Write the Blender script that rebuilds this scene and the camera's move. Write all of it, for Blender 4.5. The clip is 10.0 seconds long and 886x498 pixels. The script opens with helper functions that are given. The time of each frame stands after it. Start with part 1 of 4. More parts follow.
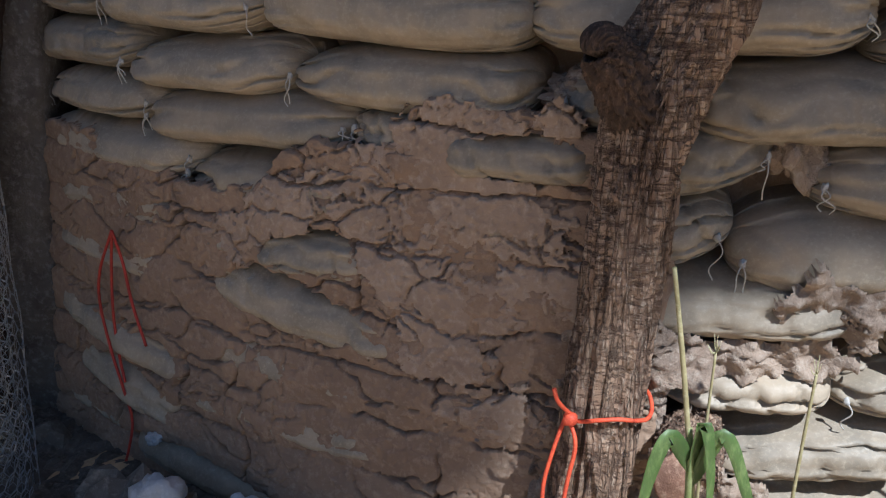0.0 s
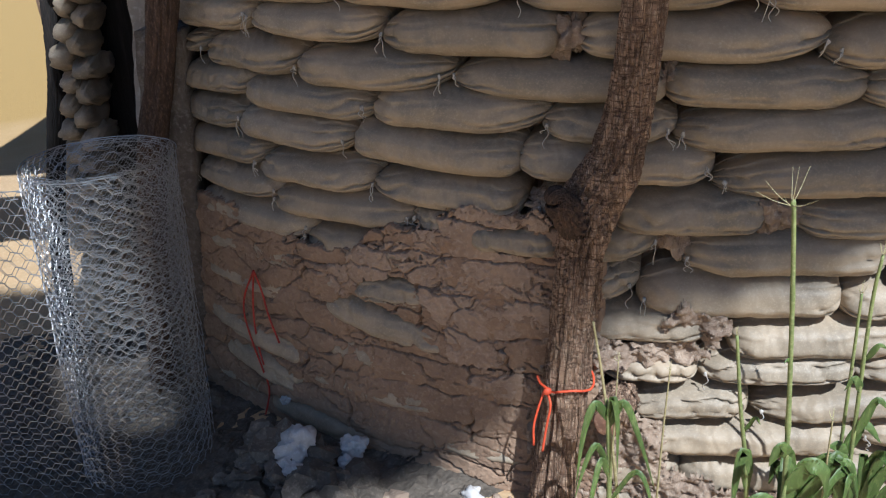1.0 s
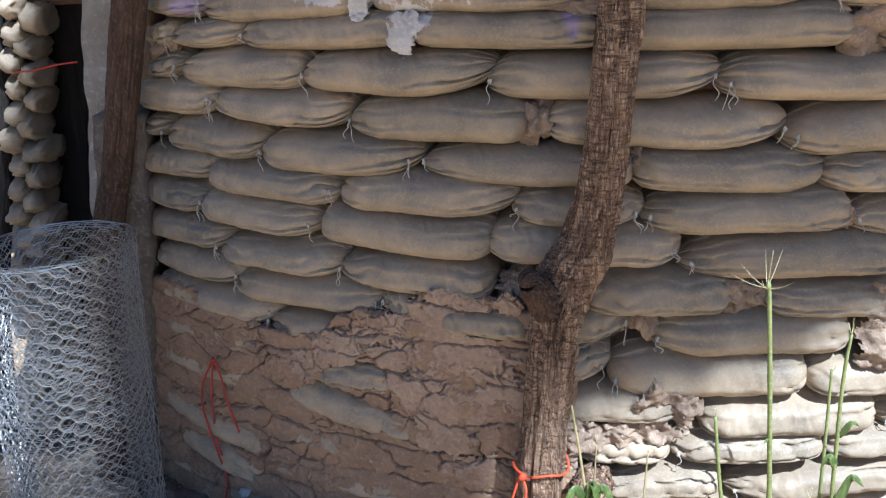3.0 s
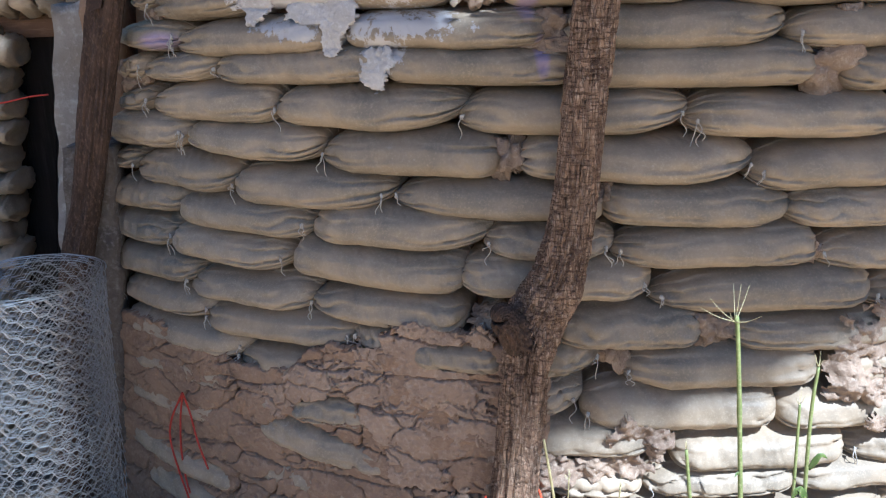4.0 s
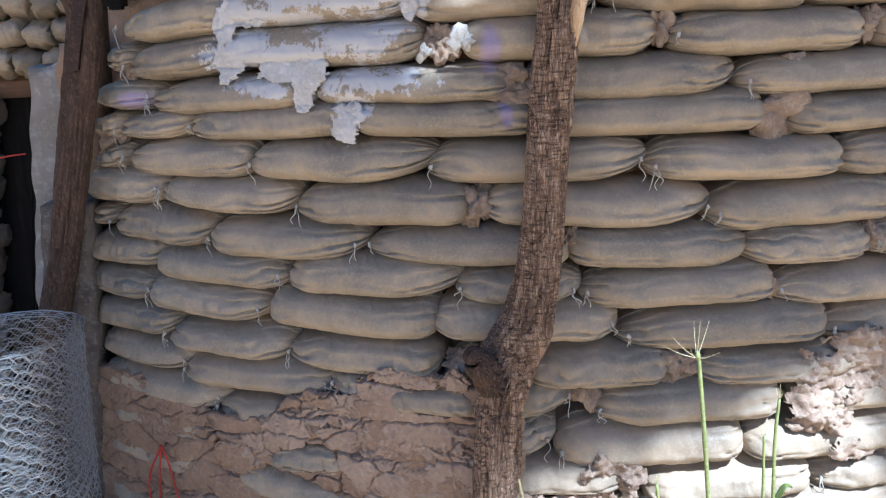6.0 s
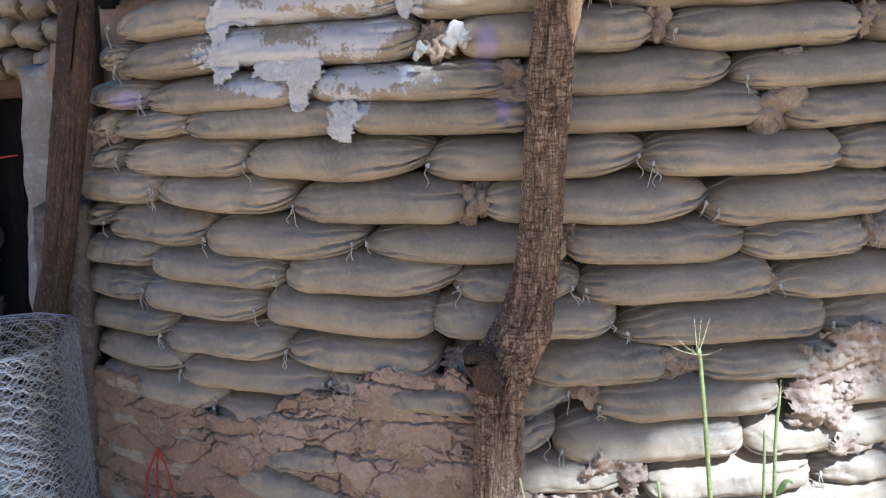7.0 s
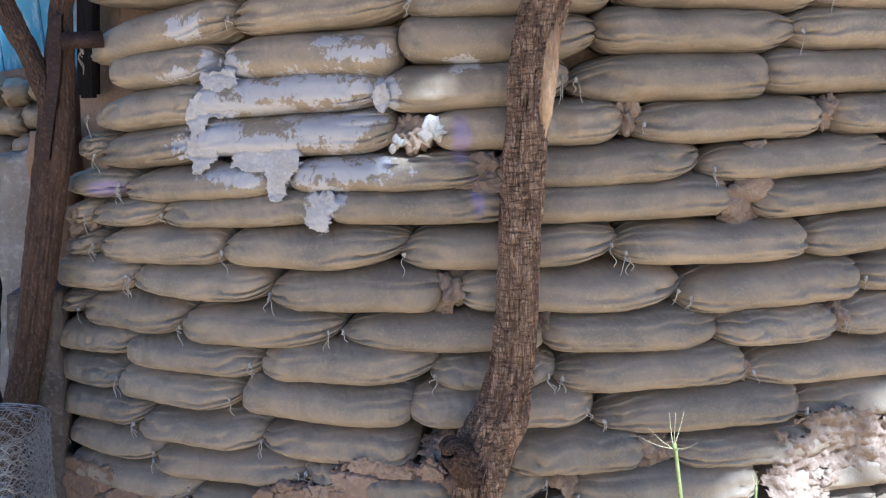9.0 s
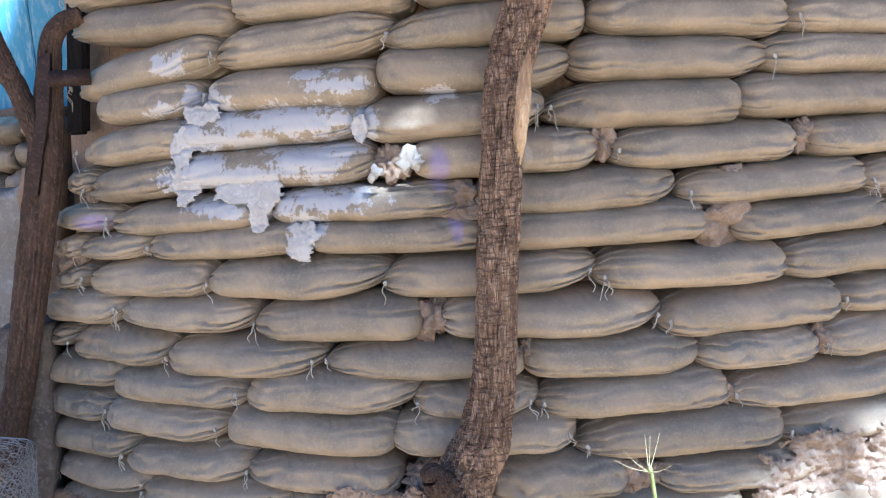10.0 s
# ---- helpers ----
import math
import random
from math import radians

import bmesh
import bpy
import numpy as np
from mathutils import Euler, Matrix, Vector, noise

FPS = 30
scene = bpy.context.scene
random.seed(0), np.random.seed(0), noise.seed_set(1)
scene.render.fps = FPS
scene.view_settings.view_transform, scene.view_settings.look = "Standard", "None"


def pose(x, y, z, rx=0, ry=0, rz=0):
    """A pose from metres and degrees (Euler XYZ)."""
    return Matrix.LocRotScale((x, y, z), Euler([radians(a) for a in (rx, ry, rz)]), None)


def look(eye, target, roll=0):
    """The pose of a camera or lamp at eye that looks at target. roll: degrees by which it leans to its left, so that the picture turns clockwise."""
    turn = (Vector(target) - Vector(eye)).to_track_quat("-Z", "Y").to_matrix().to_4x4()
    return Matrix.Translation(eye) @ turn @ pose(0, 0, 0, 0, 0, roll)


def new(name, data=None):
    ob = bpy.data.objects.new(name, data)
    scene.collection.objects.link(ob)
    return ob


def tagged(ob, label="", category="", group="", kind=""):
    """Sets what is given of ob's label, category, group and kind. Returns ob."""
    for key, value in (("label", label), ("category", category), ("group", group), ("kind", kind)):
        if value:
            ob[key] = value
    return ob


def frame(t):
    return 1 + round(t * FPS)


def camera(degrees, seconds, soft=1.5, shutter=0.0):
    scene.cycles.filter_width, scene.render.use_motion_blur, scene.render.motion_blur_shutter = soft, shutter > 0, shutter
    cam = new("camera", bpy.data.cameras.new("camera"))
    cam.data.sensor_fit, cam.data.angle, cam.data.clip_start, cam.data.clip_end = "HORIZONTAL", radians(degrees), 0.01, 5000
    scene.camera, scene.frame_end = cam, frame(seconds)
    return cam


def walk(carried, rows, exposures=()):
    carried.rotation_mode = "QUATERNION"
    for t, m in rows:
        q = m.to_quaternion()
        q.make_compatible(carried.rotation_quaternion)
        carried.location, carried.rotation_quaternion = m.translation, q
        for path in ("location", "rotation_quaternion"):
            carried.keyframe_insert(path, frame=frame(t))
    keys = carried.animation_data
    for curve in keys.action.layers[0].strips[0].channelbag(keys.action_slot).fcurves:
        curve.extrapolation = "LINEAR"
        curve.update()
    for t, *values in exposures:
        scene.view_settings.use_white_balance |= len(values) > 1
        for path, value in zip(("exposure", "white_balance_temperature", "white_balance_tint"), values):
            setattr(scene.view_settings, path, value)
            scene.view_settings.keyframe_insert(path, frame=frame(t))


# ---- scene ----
cam = camera(56.14, 10.0, soft=1.2)
PATH = [
    (0, pose(0.026, 0.723, 0.896, 70.92, 0.89, 0.16)),
    (0.3, pose(0.048, 0.550, 1.117, 65.77, 3.03, 0.45)),
    (0.5, pose(0.073, 0.126, 1.394, 64.30, 3.51, 0.99)),
    (1, pose(0.000, 0.000, 1.500, 65.23, 3.30, -0.00)),
    (1.5, pose(-0.049, 0.026, 1.507, 67.60, 3.43, -0.67)),
    (2, pose(-0.069, 0.031, 1.507, 68.20, 3.36, -1.93)),
    (2.5, pose(-0.083, 0.026, 1.514, 69.12, 2.96, -3.00)),
    (4, pose(-0.082, 0.018, 1.525, 72.36, 1.76, -6.05)),
    (4.5, pose(-0.081, 0.005, 1.527, 73.63, 2.52, -5.45)),
    (5, pose(-0.073, -0.028, 1.539, 74.69, 2.59, -5.60)),
    (5.5, pose(-0.073, -0.041, 1.547, 75.40, 2.78, -6.85)),
    (6, pose(-0.075, -0.042, 1.549, 75.29, 2.82, -7.99)),
    (7.5, pose(-0.091, -0.009, 1.554, 75.01, 3.17, -8.78)),
    (8, pose(-0.088, 0.010, 1.562, 75.22, 3.04, -8.92)),
    (8.5, pose(-0.077, -0.009, 1.587, 77.24, 3.35, -9.18)),
    (9, pose(-0.079, -0.033, 1.614, 79.41, 3.13, -10.16)),
    (9.5, pose(-0.074, -0.036, 1.610, 80.93, 3.64, -10.28)),
    (10, pose(-0.008, -0.065, 1.597, 81.76, 4.13, -9.60)),
]
walk(cam, PATH, exposures=((0.0, 0.40, 4900, 8), (0.5, 0.48, 5080, 8), (1.0, 0.36, 5080, 8), (2.5, 0.87, 4940, 8), (4.5, 1.09, 4640, 8), (5.5, 1.14, 4620, 8), (6.0, 1.33, 4620, 8), (7.5, 1.19, 4600, 8), (8.5, 1.23, 4570, 8), (10.0, 1.74, 4540, 8)))
# ---- light ----
world = bpy.data.worlds.new("world")
scene.world = world
world.use_nodes = True
SUN = Vector((0.35, -0.65, 0.985)).normalized()
sky = world.node_tree.nodes.new("ShaderNodeTexSky")
sky.sky_type, sky.sun_disc = "NISHITA", False
sky.sun_elevation = math.asin(SUN.z)
sky.ozone_density, sky.air_density = 4.0, 1.3
sky.sun_rotation = math.atan2(SUN.x, SUN.y)
back = world.node_tree.nodes["Background"]
back.inputs["Strength"].default_value = 0.039
world.node_tree.links.new(sky.outputs[0], back.inputs["Color"])
sun = new("sun", bpy.data.lights.new("sun", "SUN"))
sun.data.energy, sun.data.angle, sun.data.color = 5.0, radians(0.53), (1.0, 0.91, 0.77)
sun.matrix_world = look(SUN * 20, (0, 0, 0))

# ---- the round wall: centre, radius at 1.3 m, batter ----
CX, CY, R0, LEAN = 1.186, 4.776, 2.917, -0.092
GROUND = -0.13


def radius(z):
    return R0 + LEAN * (z - 1.3)


def on_wall(s, z, off=0.0):
    """A place on the wall's face: s metres round it, z up, off out of it."""
    a, r = s / R0, radius(z) + off
    return Vector((CX + r * math.sin(a), CY - r * math.cos(a), z))


# ---- mesh helpers ----
def mesh_of(name, verts, faces, mat=None, smooth=True):
    me = bpy.data.meshes.new(name)
    me.from_pydata([tuple(v) for v in verts], [], faces)
    if smooth:
        me.polygons.foreach_set("use_smooth", [True] * len(me.polygons))
    if mat:
        me.materials.append(mat)
    me.update()
    return me


def place(name, verts, faces, mat, parent=None, label="", smooth=True, origin=None):
    """One mesh object, its origin at the middle of its base, under parent if one is given."""
    v = np.array([tuple(p) for p in verts], float)
    if origin is None:
        origin = ((v[:, 0].min() + v[:, 0].max()) / 2, (v[:, 1].min() + v[:, 1].max()) / 2, v[:, 2].min())
    ob = new(name, mesh_of(name, v - np.array(origin), faces, mat, smooth))
    ob.location = origin
    if parent:
        ob.parent = parent
        ob.location = Vector(origin) - parent.location
    if label:
        tagged(ob, label)
    return ob


def thing(name, at, label, category, group="", kind=""):
    ob = new(name)
    ob.location = at
    ob.empty_display_size = 0.05
    return tagged(ob, label, category, group, kind)


def rings(rows, closed_ends=True):
    """Faces of a skin over rows of ring points, all of one length."""
    n, m = len(rows), len(rows[0])
    verts = [p for r in rows for p in r]
    faces = [(i * m + j, i * m + (j + 1) % m, (i + 1) * m + (j + 1) % m, (i + 1) * m + j) for i in range(n - 1) for j in range(m)]
    if closed_ends:
        faces.append(tuple(reversed(range(m))))
        faces.append(tuple(range((n - 1) * m, n * m)))
    return verts, faces


def spline(points, per=8):
    """A smooth line through points."""
    p = [Vector(q) for q in points]
    p = [p[0] * 2 - p[1]] + p + [p[-1] * 2 - p[-2]]
    out = []
    for i in range(1, len(p) - 2):
        for k in range(per):
            t = k / per
            a, b, c, d = p[i - 1], p[i], p[i + 1], p[i + 2]
            out.append(0.5 * (2 * b + (c - a) * t + (2 * a - 5 * b + 4 * c - d) * t * t + (3 * b - a - 3 * c + d) * t ** 3))
    return out + [p[-2]]


def tube(points, r, sides=6, rough=None):
    """Rings round a line; r: a number or a function of 0..1; rough(u, angle, point) gives a factor."""
    n, rows, up = len(points), [], None
    for i, p in enumerate(points):
        d = (points[min(i + 1, n - 1)] - points[max(i - 1, 0)]).normalized()
        if up is None:
            up = d.orthogonal().normalized()
        up = (up - d * up.dot(d)).normalized()
        side = d.cross(up)
        u = i / (n - 1)
        rr = r(u) if callable(r) else r
        ring = []
        for j in range(sides):
            a = 2 * math.pi * j / sides
            f = rough(u, a, p) if rough else 1.0
            ring.append(p + (up * math.cos(a) + side * math.sin(a)) * rr * f)
        rows.append(ring)
    return rings(rows)


def join(parts):
    verts, faces = [], []
    for v, f in parts:
        n = len(verts)
        verts += list(v)
        faces += [tuple(i + n for i in q) for q in f]
    return verts, faces


def box(x0, x1, y0, y1, z0, z1, bend=0.0, seed=0):
    """A board with worn edges: a bevelled block."""
    bm = bmesh.new()
    bmesh.ops.create_cube(bm, size=1)
    for v in bm.verts:
        v.co = ((x0 + x1) / 2 + v.co.x * (x1 - x0), (y0 + y1) / 2 + v.co.y * (y1 - y0), (z0 + z1) / 2 + v.co.z * (z1 - z0))
    b = min(abs(x1 - x0), abs(y1 - y0), abs(z1 - z0)) * 0.18
    bmesh.ops.bevel(bm, geom=list(bm.edges), offset=b, segments=2, affect="EDGES")
    bm.verts.index_update()
    out = [v.co.copy() for v in bm.verts], [tuple(v.index for v in f.verts) for f in bm.faces]
    bm.free()
    return out


def lump(centre, size, seed, detail=2, sharp=0.35):
    """A clod or stone: a knobbly ball, flattened at its foot."""
    bm = bmesh.new()
    bmesh.ops.create_icosphere(bm, subdivisions=detail, radius=1)
    off = Vector((seed * 3.17, seed * 1.73, seed * 0.91))
    c, sz = Vector(centre), Vector(size)
    verts = []
    for v in bm.verts:
        f = 1 + sharp * noise.noise(v.co * 1.1 + off) + sharp * 0.6 * noise.noise(v.co * 2.7 + off) + sharp * 0.3 * noise.noise(v.co * 6 + off) + sharp * 0.16 * noise.noise(v.co * 15 + off)
        p = v.co * f
        verts.append(c + Vector((p.x * sz.x, p.y * sz.y, p.z * sz.z)))
    bm.verts.index_update()
    faces = [tuple(v.index for v in f.verts) for f in bm.faces]
    bm.free()
    return verts, faces


# ---- materials ----
def material(name, base, rough=0.9, dark=None, light=None, scale=6.0, fine=60.0, bump=0.3, bump_far=0.01, metal=0.0, stretch=(1, 1, 1), vary=0.0):
    """Two-scale coloured noise with a bump; dark and light are the stain and wear colours."""
    m = bpy.data.materials.new(name)
    m.use_nodes = True
    nt = m.node_tree
    N, L = nt.nodes, nt.links
    bsdf = N["Principled BSDF"]
    bsdf.inputs["Roughness"].default_value = rough
    bsdf.inputs["Metallic"].default_value = metal
    geo = N.new("ShaderNodeNewGeometry")
    mp = N.new("ShaderNodeMapping")
    mp.inputs["Scale"].default_value = stretch
    L.new(geo.outputs["Position"], mp.inputs["Vector"])

    def tex(sc, detail, rgh):
        n = N.new("ShaderNodeTexNoise")
        n.inputs["Scale"].default_value, n.inputs["Detail"].default_value, n.inputs["Roughness"].default_value = sc, detail, rgh
        L.new(mp.outputs[0], n.inputs["Vector"])
        return n

    def mix(fac, a, b):
        x = N.new("ShaderNodeMix")
        x.data_type = "RGBA"
        L.new(fac, x.inputs[0])
        for v, i in ((a, 6), (b, 7)):
            if isinstance(v, tuple):
                x.inputs[i].default_value = (*v, 1)
            else:
                L.new(v, x.inputs[i])
        return x.outputs[2]

    def ramp(out, lo, hi):
        r = N.new("ShaderNodeMapRange")
        r.inputs[1].default_value, r.inputs[2].default_value = lo, hi
        L.new(out, r.inputs[0])
        return r.outputs[0]

    big, small = tex(scale, 6, 0.6), tex(fine, 5, 0.7)
    dark = dark or tuple(c * 0.6 for c in base)
    light = light or tuple(min(1, c * 1.3) for c in base)
    col = mix(ramp(big.outputs[0], 0.35, 0.65), dark, base)
    col = mix(ramp(small.outputs[0], 0.5, 0.75), col, light)
    if vary:
        info = N.new("ShaderNodeObjectInfo")
        hsv = N.new("ShaderNodeHueSaturation")
        r = N.new("ShaderNodeMapRange")
        r.inputs[3].default_value, r.inputs[4].default_value = 1 - vary, 1 + vary
        L.new(info.outputs["Random"], r.inputs[0])
        L.new(r.outputs[0], hsv.inputs["Value"])
        L.new(col, hsv.inputs["Color"])
        col = hsv.outputs[0]
    L.new(col, bsdf.inputs["Base Color"])
    bp = N.new("ShaderNodeBump")
    bp.inputs["Strength"].default_value, bp.inputs["Distance"].default_value = bump, bump_far
    add = N.new("ShaderNodeMath")
    add.operation = "MULTIPLY_ADD"
    L.new(big.outputs[0], add.inputs[0])
    add.inputs[1].default_value = 0.7
    L.new(small.outputs[0], add.inputs[2])
    L.new(add.outputs[0], bp.inputs["Height"])
    L.new(bp.outputs[0], bsdf.inputs["Normal"])
    m["parts"] = 0
    return m, N, L, bsdf, col, bp, mix, ramp


def plain(*a, **k):
    return material(*a, **k)[0]


MUD = plain("dried_mud", (0.35, 0.235, 0.155), 0.95, (0.27, 0.18, 0.12), (0.44, 0.32, 0.225), 7, 60, 0.5, 0.010)
DAUB = plain("pale_daub", (0.42, 0.305, 0.22), 0.95, (0.33, 0.23, 0.16), (0.52, 0.41, 0.32), 9, 70, 0.5, 0.008)
CLOD = plain("dry_clod", (0.40, 0.30, 0.22), 0.95, (0.26, 0.19, 0.14), (0.52, 0.43, 0.34), 9, 70, 0.7, 0.012)
EARTH, N, L, bsdf, col, bump, mix, ramp = material("earth", (0.60, 0.42, 0.235), 0.95, (0.50, 0.34, 0.185), (0.66, 0.50, 0.31), 2.0, 45, 0.6, 0.02)
# dry golden grass takes over a few metres beyond the doorway
geo = N.new("ShaderNodeNewGeometry")
sep = N.new("ShaderNodeSeparateXYZ")
L.new(geo.outputs["Position"], sep.inputs[0])
tuft = N.new("ShaderNodeTexNoise")
tuft.inputs["Scale"].default_value, tuft.inputs["Detail"].default_value = 1.2, 8
L.new(geo.outputs["Position"], tuft.inputs["Vector"])
edge = N.new("ShaderNodeMath")
edge.operation = "MULTIPLY_ADD"
L.new(tuft.outputs[0], edge.inputs[0])
edge.inputs[1].default_value = 2.5
L.new(sep.outputs[1], edge.inputs[2])
L.new(mix(ramp(edge.outputs[0], 6.2, 8.0), col, (0.42, 0.275, 0.095)), bsdf.inputs["Base Color"])
CHAR = plain("dark_weathered_wood", (0.085, 0.05, 0.033), 0.8, (0.04, 0.024, 0.016), (0.20, 0.125, 0.085), 30, 160, 0.7, 0.006, stretch=(1, 1, 0.4))
STONE = plain("grey_rubble", (0.18, 0.15, 0.12), 0.9, (0.10, 0.085, 0.068), (0.30, 0.25, 0.20), 12, 80, 0.6, 0.01, vary=0.35)
LIME = plain("white_lime", (0.62, 0.60, 0.60), 0.85, (0.50, 0.475, 0.46), (0.74, 0.73, 0.74), 14, 90, 0.5, 0.006)
PLASTER = plain("grey_plaster", (0.36, 0.33, 0.30), 0.9, (0.25, 0.22, 0.19), (0.50, 0.48, 0.46), 7, 40, 0.6, 0.012)
EDGE = plain("dirty_plaster", (0.20, 0.17, 0.14), 0.95, (0.11, 0.09, 0.075), (0.32, 0.29, 0.26), 12, 60, 0.8, 0.02)
BARK, N, L, bsdf, col, bump, mix, ramp = material("weathered_log", (0.44, 0.29, 0.185), 0.85, (0.21, 0.125, 0.078), (0.68, 0.54, 0.40), 26, 200, 0.6, 0.006, stretch=(1, 1, 0.22))
geo = N.new("ShaderNodeNewGeometry")
mp = N.new("ShaderNodeMapping")
mp.inputs["Scale"].default_value = (1, 1, 0.13)
L.new(geo.outputs["Position"], mp.inputs["Vector"])
wob = N.new("ShaderNodeTexNoise")
wob.inputs["Scale"].default_value = 30
L.new(mp.outputs[0], wob.inputs["Vector"])
off = N.new("ShaderNodeVectorMath")
off.operation = "MULTIPLY_ADD"
L.new(wob.outputs["Color"], off.inputs[0])
off.inputs[1].default_value = (0.05, 0.05, 0.05)
L.new(mp.outputs[0], off.inputs[2])
plates = N.new("ShaderNodeTexVoronoi")
plates.feature = "DISTANCE_TO_EDGE"
plates.inputs["Scale"].default_value = 85
L.new(off.outputs[0], plates.inputs["Vector"])
gap = ramp(plates.outputs["Distance"], -0.22, 0.14)
mc = N.new("ShaderNodeMapping")
mc.inputs["Scale"].default_value = (0.55, 0.55, 3.2)
L.new(geo.outputs["Position"], mc.inputs["Vector"])
checks = N.new("ShaderNodeTexNoise")                # short cracks across the grain
checks.inputs["Scale"].default_value, checks.inputs["Detail"].default_value, checks.inputs["Roughness"].default_value = 55, 6, 0.65
L.new(mc.outputs[0], checks.inputs["Vector"])
across = ramp(checks.outputs[0], 0.36, 0.50)
L.new(mix(gap, (0.06, 0.035, 0.024), mix(across, (0.17, 0.10, 0.065), col)), bsdf.inputs["Base Color"])
bump2 = N.new("ShaderNodeBump")
bump2.inputs["Strength"].default_value, bump2.inputs["Distance"].default_value = 0.9, 0.008
both = N.new("ShaderNodeMath")
both.operation = "MULTIPLY_ADD"
L.new(across, both.inputs[0])
both.inputs[1].default_value = 0.5
L.new(gap, both.inputs[2])
L.new(both.outputs[0], bump2.inputs["Height"])
L.new(bump.outputs[0], bump2.inputs["Normal"])
L.new(bump2.outputs[0], bsdf.inputs["Normal"])
SAWN = plain("sawn_wood", (0.36, 0.20, 0.13), 0.8, (0.22, 0.12, 0.08), (0.48, 0.32, 0.22), 30, 120, 0.5, 0.004)
SPLIT = plain("pale_split_wood", (0.62, 0.44, 0.26), 0.75, (0.42, 0.27, 0.15), (0.74, 0.58, 0.38), 25, 120, 0.6, 0.006, stretch=(1, 1, 0.15))
# near-black base shared by the door planks, the doorway post and the uprights
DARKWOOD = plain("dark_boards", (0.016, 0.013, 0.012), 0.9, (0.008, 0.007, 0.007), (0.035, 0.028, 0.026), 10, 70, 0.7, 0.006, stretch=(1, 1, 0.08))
BROWNWOOD = plain("brown_timber", (0.20, 0.11, 0.06), 0.75, (0.11, 0.06, 0.035), (0.32, 0.20, 0.12), 8, 70, 0.6, 0.005, stretch=(0.15, 1, 1))
BLUEWOOD = plain("pale_blue_painted_boards", (0.16, 0.40, 0.56), 0.7, (0.09, 0.30, 0.50), (0.50, 0.62, 0.68), 12, 50, 0.4, 0.004, stretch=(1, 1, 0.25))
IRON = plain("rusty_iron", (0.055, 0.035, 0.03), 0.6, (0.03, 0.02, 0.018), (0.12, 0.07, 0.05), 20, 120, 0.4, 0.003, metal=0.6)
ZINC = plain("galvanised_wire", (0.40, 0.405, 0.42), 0.33, (0.28, 0.285, 0.30), (0.54, 0.55, 0.57), 40, 200, 0.1, 0.001, metal=0.6)
BOLT = plain("bolt_metal", (0.55, 0.54, 0.52), 0.4, metal=0.9)
ROPE = plain("orange_cord", (0.80, 0.10, 0.035), 0.6, (0.55, 0.06, 0.025), (0.95, 0.22, 0.08), 60, 400, 0.4, 0.001)
REDROPE = plain("red_cord", (0.50, 0.045, 0.025), 0.65, (0.34, 0.03, 0.02), (0.62, 0.09, 0.05), 60, 400, 0.4, 0.001)
THREAD = plain("white_thread", (0.56, 0.53, 0.48), 0.8, (0.40, 0.37, 0.33), (0.70, 0.68, 0.64), 60, 300, 0.3, 0.001)
STEM = plain("green_stem", (0.26, 0.30, 0.10), 0.6, (0.17, 0.21, 0.07), (0.40, 0.42, 0.20), 20, 120, 0.2, 0.001)
STRAW = plain("dry_stem", (0.42, 0.36, 0.18), 0.7, (0.28, 0.24, 0.11), (0.56, 0.50, 0.30), 20, 120, 0.3, 0.001)
LEAF, LN, LL, LB, *_ = material("grass_blade", (0.115, 0.17, 0.045), 0.5, (0.06, 0.10, 0.025), (0.21, 0.27, 0.09), 14, 90, 0.2, 0.001, stretch=(1, 1, 0.3))
LB.inputs["Transmission Weight"].default_value = 0.0
LB.inputs["Subsurface Weight"].default_value = 0.25
LB.inputs["Subsurface Radius"].default_value = (0.01, 0.02, 0.004)
SEED = plain("pale_seed_head", (0.58, 0.52, 0.30), 0.8, (0.42, 0.38, 0.18), (0.72, 0.68, 0.50), 60, 300, 0.3, 0.001)


# woven sack: dusty tan cloth, fine ribs across the bag, chalky scuffs, and the lime splash high on the wall
SACK, N, L, bsdf, col, bump, mix, ramp = material("dusty_woven_sack", (0.42, 0.335, 0.235), 0.58, (0.28, 0.235, 0.175), (0.47, 0.39, 0.285), 9, 150, 0.15, 0.003, vary=0.14)
geo = N.new("ShaderNodeNewGeometry")
sep = N.new("ShaderNodeSeparateXYZ")
L.new(geo.outputs["Position"], sep.inputs[0])


def math_node(op, a, b=None, c=None):
    n = N.new("ShaderNodeMath")
    n.operation = op
    for i, v in enumerate((a, b, c)):
        if v is None:
            continue
        if isinstance(v, (int, float)):
            n.inputs[i].default_value = v
        else:
            L.new(v, n.inputs[i])
    return n.outputs[0]


def noise_tex(scale, detail=5, rgh=0.6, stretch=None):
    n = N.new("ShaderNodeTexNoise")
    n.inputs["Scale"].default_value, n.inputs["Detail"].default_value, n.inputs["Roughness"].default_value = scale, detail, rgh
    if stretch:
        mp = N.new("ShaderNodeMapping")
        mp.inputs["Scale"].default_value = stretch
        L.new(geo.outputs["Position"], mp.inputs["Vector"])
        L.new(mp.outputs[0], n.inputs["Vector"])
    else:
        L.new(geo.outputs["Position"], n.inputs["Vector"])
    return n.outputs[0]


def blob(x, z, rx, rz):
    dx = math_node("DIVIDE", math_node("SUBTRACT", sep.outputs[0], x), rx)
    dz = math_node("DIVIDE", math_node("SUBTRACT", sep.outputs[2], z), rz)
    return math_node("SUBTRACT", 1.0, math_node("SQRT", math_node("ADD", math_node("MULTIPLY", dx, dx), math_node("MULTIPLY", dz, dz))))


